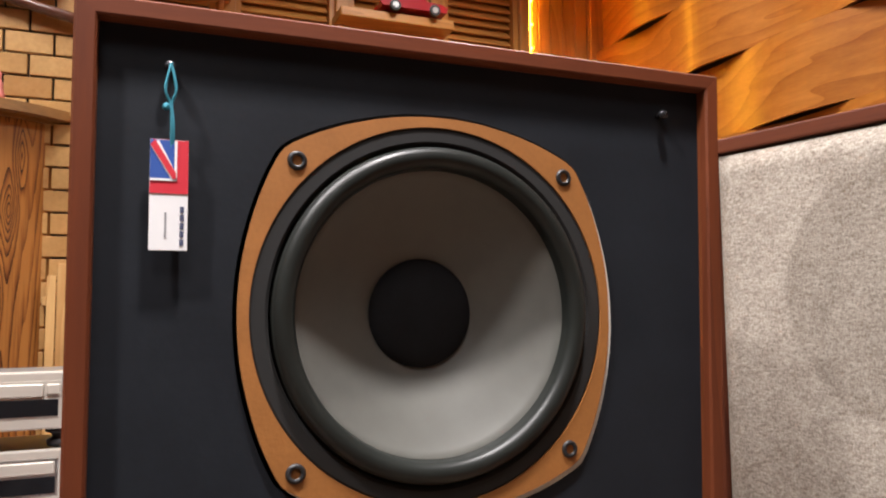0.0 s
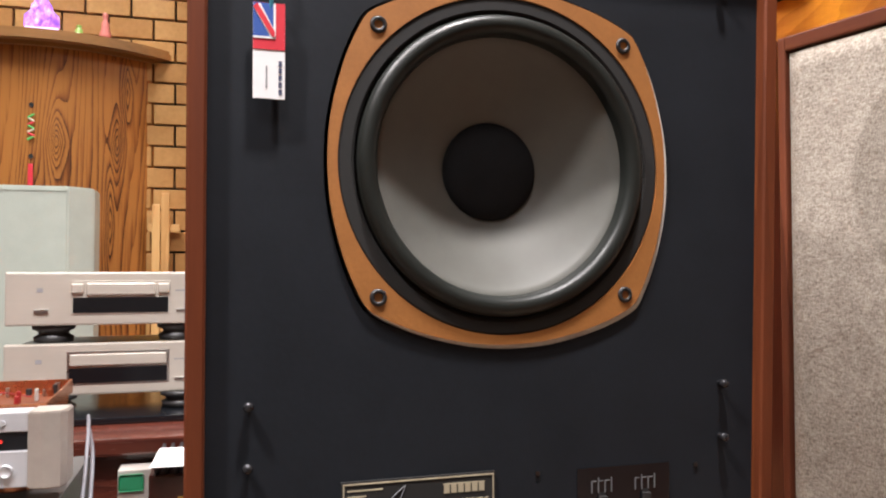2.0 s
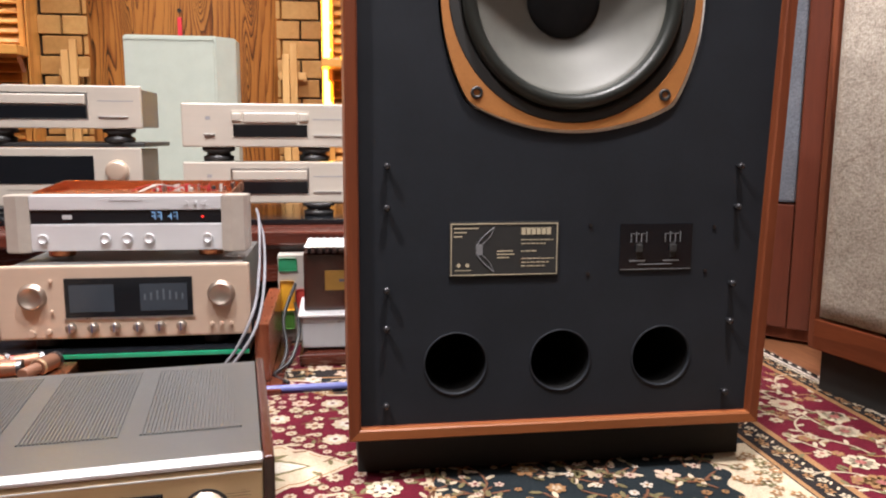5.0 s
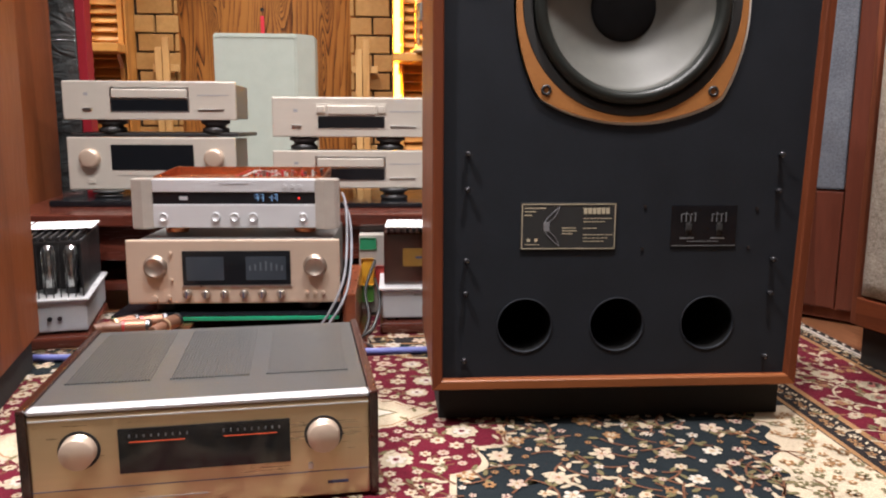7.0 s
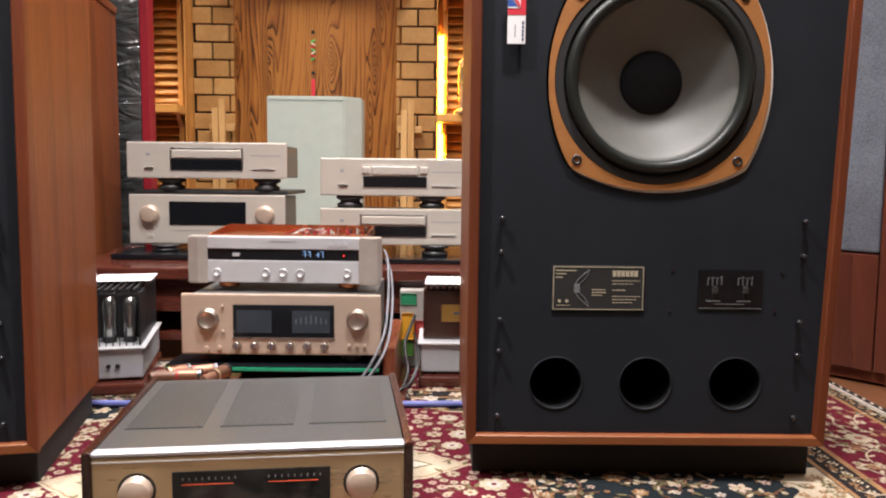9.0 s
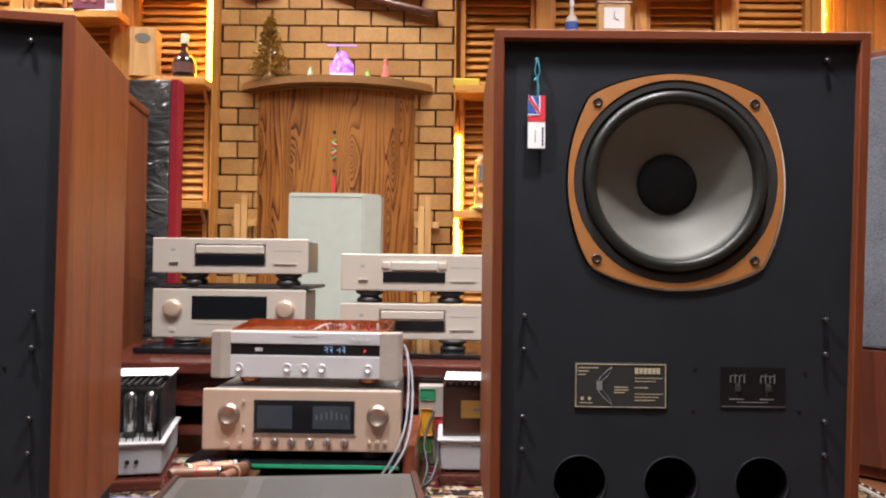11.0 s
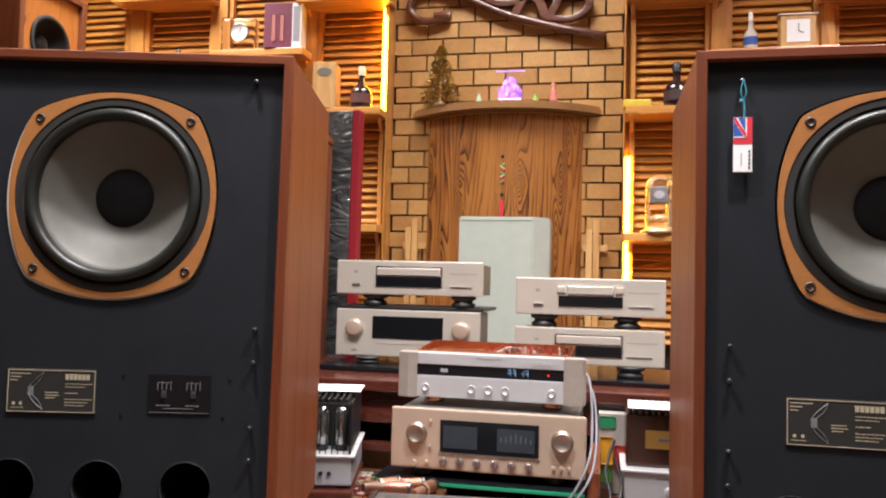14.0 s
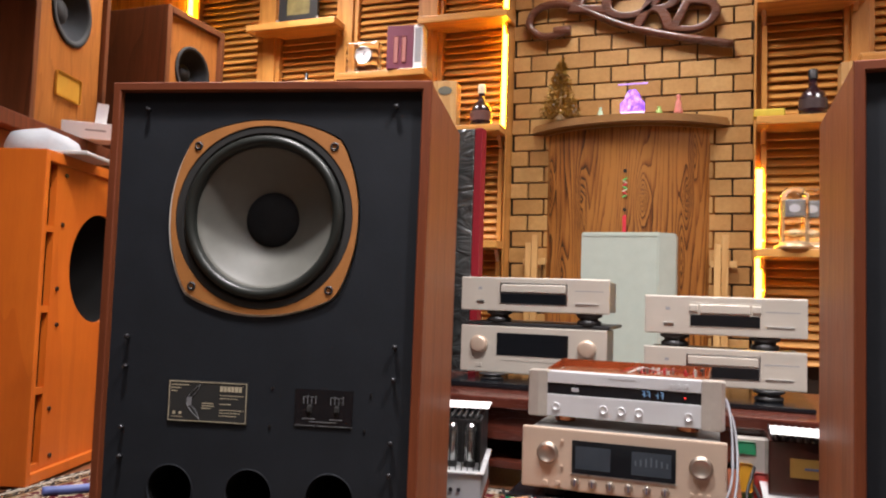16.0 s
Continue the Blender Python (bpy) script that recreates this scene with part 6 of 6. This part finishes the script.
band(0.0, 0.016, 0.0002, DARKP, "edge_binding")
band(0.016, 0.024, 0.0004, WHITEP, "guard_line")
band(0.024, 0.062, 0.0002, DARKP, "guard_stripe")
band(0.027, 0.031, 0.0004, WHITEP, "guard_line")
band(0.062, 0.074, 0.0004, TAN, "guard_line")
band(0.074, 0.262, 0.0002, CRIMSON, "crimson_border")
band(0.262, 0.274, 0.0004, TAN, "guard_line")
band(0.274, 0.322, 0.0002, DARKP, "guard_stripe")
band(0.322, 0.330, 0.0004, TAN, "guard_line")
MX, MY = -0.34, 0.68


def arc(p, q, bulge, seg=10):
    """Points along a bowed line from p to q."""
    (px, py), (qx, qy) = p, q
    return [(px + (qx - px) * t + bulge * (qy - py) * math.sin(math.pi * t), py + (qy - py) * t - bulge * (qx - px) * math.sin(math.pi * t)) for t in (k / seg for k in range(seg + 1))]


def medallion(grow):
    """Four mirrored quarters of steps and scallops round the middle of the rug."""
    q = [(0.456, 0.0), (0.456, 0.138), (0.415, 0.142)] + arc((0.405, 0.15), (0.365, 0.235), 0.32) + [(0.36, 0.30), (0.318, 0.304)]
    q += arc((0.305, 0.312), (0.225, 0.40), 0.3) + [(0.22, 0.455), (0.16, 0.46)] + arc((0.15, 0.465), (0.0, 0.56), -0.16)
    q = [(x + grow * (x > 0.001), y + grow * (y > 0.001)) for x, y in q]
    ring = q + [(-x, y) for x, y in q[-2::-1]]
    ring += [(x, -y) for x, y in ring[-2:0:-1]]
    return [(MX + x, MY + y) for x, y in ring]


flat(medallion(0.009), 0.0003, CREAM, "medallion_edge")
FIELD = medallion(0.0)
flat(FIELD, 0.0007, CRIMSON, "medallion")


def inside(x, y, loop):
    odd = False
    for (ax, ay), (bx, by) in zip(loop, loop[1:] + loop[:1]):
        if (ay > y) != (by > y) and x < ax + (bx - ax) * (y - ay) / (by - ay):
            odd = not odd
    return odd


def almond(cx, cy, length, half, turn):
    """A pointed leaf with its tip at the far end."""
    c, s = math.cos(turn), math.sin(turn)
    side = [(length * t, half * math.sin(math.pi * t ** 0.72) * (1 + 0.07 * math.sin(t * 38))) for t in (k / 24 for k in range(25))]
    pts = side + [(x, -y) for x, y in side[-2:0:-1]]
    return [(cx + c * x - s * y, cy + s * x + c * y) for x, y in pts]


PALMETTES = []
for side in (1, -1):
    turn = 0 if side > 0 else math.pi
    for length, half, z, m in ((0.245, 0.088, 0.0009, CREAM), (0.228, 0.078, 0.0011, TAN), (0.222, 0.074, 0.0013, CREAM), (0.10, 0.028, 0.0015, OLIVE), (0.085, 0.02, 0.0017, WHITEP)):
        off = 0.115 + (0.245 - length) * 0.55
        loop = almond(MX + side * off, MY - (0.09 if side < 0 else 0), length, half, turn)
        flat(loop, z, m, "cream_palmette" if half > 0.05 else "palmette_heart")
        if half == 0.088:
            PALMETTES.append(loop)
    for k in (-1, 1):
        flat(almond(MX + side * 0.20, MY - (0.09 if side < 0 else 0) + k * 0.012, 0.07, 0.010, turn + k * 0.5 * side), 0.0015, OLIVE, "palmette_leaf")
# cream corner fields
CORNERS = []
for cx, cy in ((RX1 - 0.333, 0.34), (RX1 - 0.333, RY1 - 0.36), (RX0 + 0.333, 0.34)):
    s = -1 if cx > 0 else 1
    loop = [(cx, cy + 0.34)]
    for k in range(91):
        t = k / 90
        r = 0.125 + 0.012 * math.sin(t * 70) + 0.02 * math.sin(t * 17)
        loop.append((cx + s * r * math.sin(math.pi * t) ** 0.7, cy + 0.34 * math.cos(math.pi * t)))
    loop.append((cx, cy - 0.34))
    flat(loop, 0.0005, CREAM, "cream_corner")
    CORNERS.append(loop)

rnd = random.Random(21)
layers = {"brown_stem": (bmesh.new(), pile("brown_stem_pile", (0.13, 0.06, 0.035))), "cream_blossom": (bmesh.new(), CREAM), "pink_blossom": (bmesh.new(), pile("pink_cream_pile", (0.40, 0.30, 0.235))), "white_blossom": (bmesh.new(), WHITEP), "tan_blossom": (bmesh.new(), TAN), "rose_blossom": (bmesh.new(), ROSE), "olive_leaf": (bmesh.new(), OLIVE), "blossom_eye": (bmesh.new(), CRIMSON), "dark_blossom": (bmesh.new(), DARKP)}


def disc(layer, x, y, rx, ry, turn, z, seg=7):
    bm = layers[layer][0]
    c, s = math.cos(turn), math.sin(turn)
    bm.faces.new([bm.verts.new((x + c * rx * math.cos(6.2832 * k / seg) - s * ry * math.sin(6.2832 * k / seg), y + s * rx * math.cos(6.2832 * k / seg) + c * ry * math.sin(6.2832 * k / seg), z)) for k in range(seg)])


def bloom(x, y, r, petals, layer, eye, z=0.0017):
    t0 = rnd.uniform(0, 6)
    for k in range(petals):
        a = t0 + 6.2832 * k / petals
        disc(layer, x + r * 0.58 * math.cos(a), y + r * 0.58 * math.sin(a), r * 0.42, r * 0.30, a, z)
    disc(eye, x, y, r * 0.32, r * 0.32, 0, z + 0.0002)


def vine(x, y, a, length, layer="brown_stem", z=0.0014):
    bm = layers[layer][0]
    prev = None
    steps = int(length / 0.012)
    bend = rnd.uniform(-0.3, 0.3)
    for k in range(steps):
        a += bend + rnd.uniform(-0.15, 0.15)
        x, y = x + 0.012 * math.cos(a), y + 0.012 * math.sin(a)
        n = (-math.sin(a) * 0.0018, math.cos(a) * 0.0018)
        row = (bm.verts.new((x + n[0], y + n[1], z)), bm.verts.new((x - n[0], y - n[1], z)))
        if prev:
            bm.faces.new((prev[0], prev[1], row[1], row[0]))
        prev = row
        if k % 2:
            side = 1 if k % 4 == 1 else -1
            b = a + side * 0.9
            disc("cream_blossom" if rnd.random() < 0.55 else "olive_leaf", x + 0.011 * math.cos(b), y + 0.011 * math.sin(b), 0.010, 0.004, b, z + 0.0001, 6)


placed = collections.defaultdict(list)
count = tries = 0
while tries < 45000 and count < 3000:
    tries += 1
    x, y = rnd.uniform(-1.25, RX1 - 0.34), rnd.uniform(-0.35, 1.38)
    red = inside(x, y, FIELD)
    r = rnd.choice((0.008, 0.010, 0.013, 0.017, 0.022, 0.027) if red else (0.006, 0.008, 0.010, 0.015, 0.020))
    if any(inside(x + dx, y + dy, loop) for loop in PALMETTES + CORNERS for dx, dy in ((-r, 0), (r, 0), (0, 0))):
        continue
    if red and not all(inside(x + dx, y + dy, FIELD) for dx, dy in ((-r, 0), (r, 0), (0, r), (0, -r))):
        continue
    cx, cy = int(x // 0.06), int(y // 0.06)
    near = (q for u in (-1, 0, 1) for v in (-1, 0, 1) for q in placed[cx + u, cy + v])
    if any((x - u) ** 2 + (y - v) ** 2 < (r + w + (0.002 if red else 0.0115)) ** 2 for u, v, w in near):
        continue
    placed[cx, cy].append((x, y, r))
    count += 1
    if red and r > 0.02:
        bloom(x, y, r, 9, "cream_blossom", "tan_blossom")
        bloom(x, y, r * 0.6, 6, "white_blossom", "blossom_eye", 0.0021)
    elif red:
        bloom(x, y, r, rnd.choice((6, 7, 8)), rnd.choice(("cream_blossom", "cream_blossom", "pink_blossom")), "blossom_eye")
        disc("tan_blossom", x, y, r * 0.2, r * 0.2, 0, 0.0021, 7)
    else:
        layer = rnd.choice(("cream_blossom", "pink_blossom", "pink_blossom", "white_blossom", "tan_blossom"))
        bloom(x, y, r, rnd.choice((5, 5, 6, 7)), layer, "blossom_eye" if layer == "pink_blossom" else "tan_blossom" if layer != "tan_blossom" else "dark_blossom")
        if r > 0.011:
            bloom(x, y, r * 0.5, 5, "cream_blossom" if layer != "cream_blossom" else "pink_blossom", "tan_blossom", 0.0021)
    if r < 0.011:
        vine(x, y, rnd.uniform(0, 6.28), rnd.uniform(0.03, 0.06) if red else rnd.uniform(0.05, 0.10))
# plainer flowering of the half behind the start of the walk
for k in range(900):
    x, y = rnd.uniform(RX0 + 0.36, RX1 - 0.36), rnd.uniform(RY0 + 0.36, -0.36)
    bloom(x, y, rnd.choice((0.013, 0.018, 0.024)), 6, rnd.choice(("cream_blossom", "white_blossom", "tan_blossom", "rose_blossom")), "blossom_eye")
# border flowers along both long sides and the far end
for side in (RX1, RX0):
    s = -1 if side > 0 else 1
    y = RY0 + 0.1
    k = 0
    while y < RY1 - 0.08:
        for off, r in ((0.168 + 0.045 * math.sin(k * 1.3), 0.027), (0.105, 0.013), (0.235, 0.013), (0.13, 0.010), (0.205, 0.011), (0.09, 0.008), (0.248, 0.008)):
            x = side + s * off
            bloom(x + rnd.uniform(-0.008, 0.008), y + rnd.uniform(-0.02, 0.02), r, 9 if r > 0.02 else 6, "cream_blossom" if rnd.random() < 0.6 else "tan_blossom", "rose_blossom")
        vine(side + s * 0.16, y, 1.57 + rnd.uniform(-0.6, 0.6), 0.13, "cream_blossom")
        for off in (0.095, 0.14, 0.19, 0.24):
            vine(side + s * off, y + 0.02, rnd.uniform(0, 6.28), 0.07, "tan_blossom")
        vine(side + s * 0.12, y, 1.57 + rnd.uniform(-0.9, 0.9), 0.10, "cream_blossom")
        vine(side + s * 0.21, y, 1.57 + rnd.uniform(-0.6, 0.6), 0.11, "cream_blossom")
        for off in (0.043, 0.298):
            for q in range(5):
                bloom(side + s * (off + 0.006 * (-1) ** q), y + q * 0.0162, 0.0085, 5, "cream_blossom" if q % 2 else "tan_blossom", "dark_blossom", 0.0014)
                disc("cream_blossom", side + s * (off - 0.011 * (-1) ** q), y + q * 0.0162 + 0.006, 0.0065, 0.0022, 0.8 * (-1) ** q, 0.0014, 6)
        y += 0.081
        k += 1
# pale stitches along the bound edge
for side in (RX1, RX0):
    s = -1 if side > 0 else 1
    for k in range(int((RY1 - RY0) / 0.034)):
        disc("white_blossom", side + s * 0.007, RY0 + 0.02 + k * 0.034, 0.0035, 0.011, 0.35 * s, 0.0008)
# small dark sprigs on the cream fields
for k in range(420):
    cx, cy = rnd.choice(((RX1 - 0.335, 0.34), (RX1 - 0.335, RY1 - 0.36)))
    x, y = cx + rnd.uniform(-0.14, 0.0), cy + rnd.uniform(-0.31, 0.31)
    if all(inside(x + d, y, loop) for loop in CORNERS[:2] if abs(loop[0][1] - cy - 0.34) < 0.01 for d in (-0.012, 0)):
        bloom(x, y, rnd.uniform(0.005, 0.012), 5, rnd.choice(("tan_blossom", "tan_blossom", "tan_blossom", "olive_leaf")), "cream_blossom", 0.0021)
for name, (bm, m) in layers.items():
    data = bpy.data.meshes.new(name)
    for f in bm.faces:
        f.normal_update()
        if f.normal.z < 0:
            f.normal_flip()
    bm.to_mesh(data)
    bm.free()
    data.materials.append(m)
    o = new(name, data)
    o.parent = rug
    tagged(o, kind="stuff")

# ---------- bricks ----------
PITCH, COURSE, JOINT = 0.153, 0.0776, 0.008
brick_mesh, cut = {}, {}


def brick(x0, x1, z):
    key = round(x1 - x0, 4)
    if key not in brick_mesh:
        w = x1 - x0
        brick_mesh[key] = mesh("brick", box(0, w, -0.022, 0.002, 0, COURSE - JOINT, 0.002, 1), BRICK)
    o = new("brick", brick_mesh[key])
    o.parent, o.matrix_basis = wall_north, pose(x0, Y1 + random.uniform(-0.0015, 0.0015), z)


zc = 0.0034
course = 0
while zc < 2.35:
    x = -0.6765 - 6 * PITCH + (PITCH / 2 if course % 2 else 0)
    while x < -0.05:
        a, b = max(x + JOINT, -1.142), min(x + PITCH, -0.054)
        if b - a > 0.02:
            brick(a, b, zc + JOINT)
        x += PITCH
    zc += COURSE
    course += 1
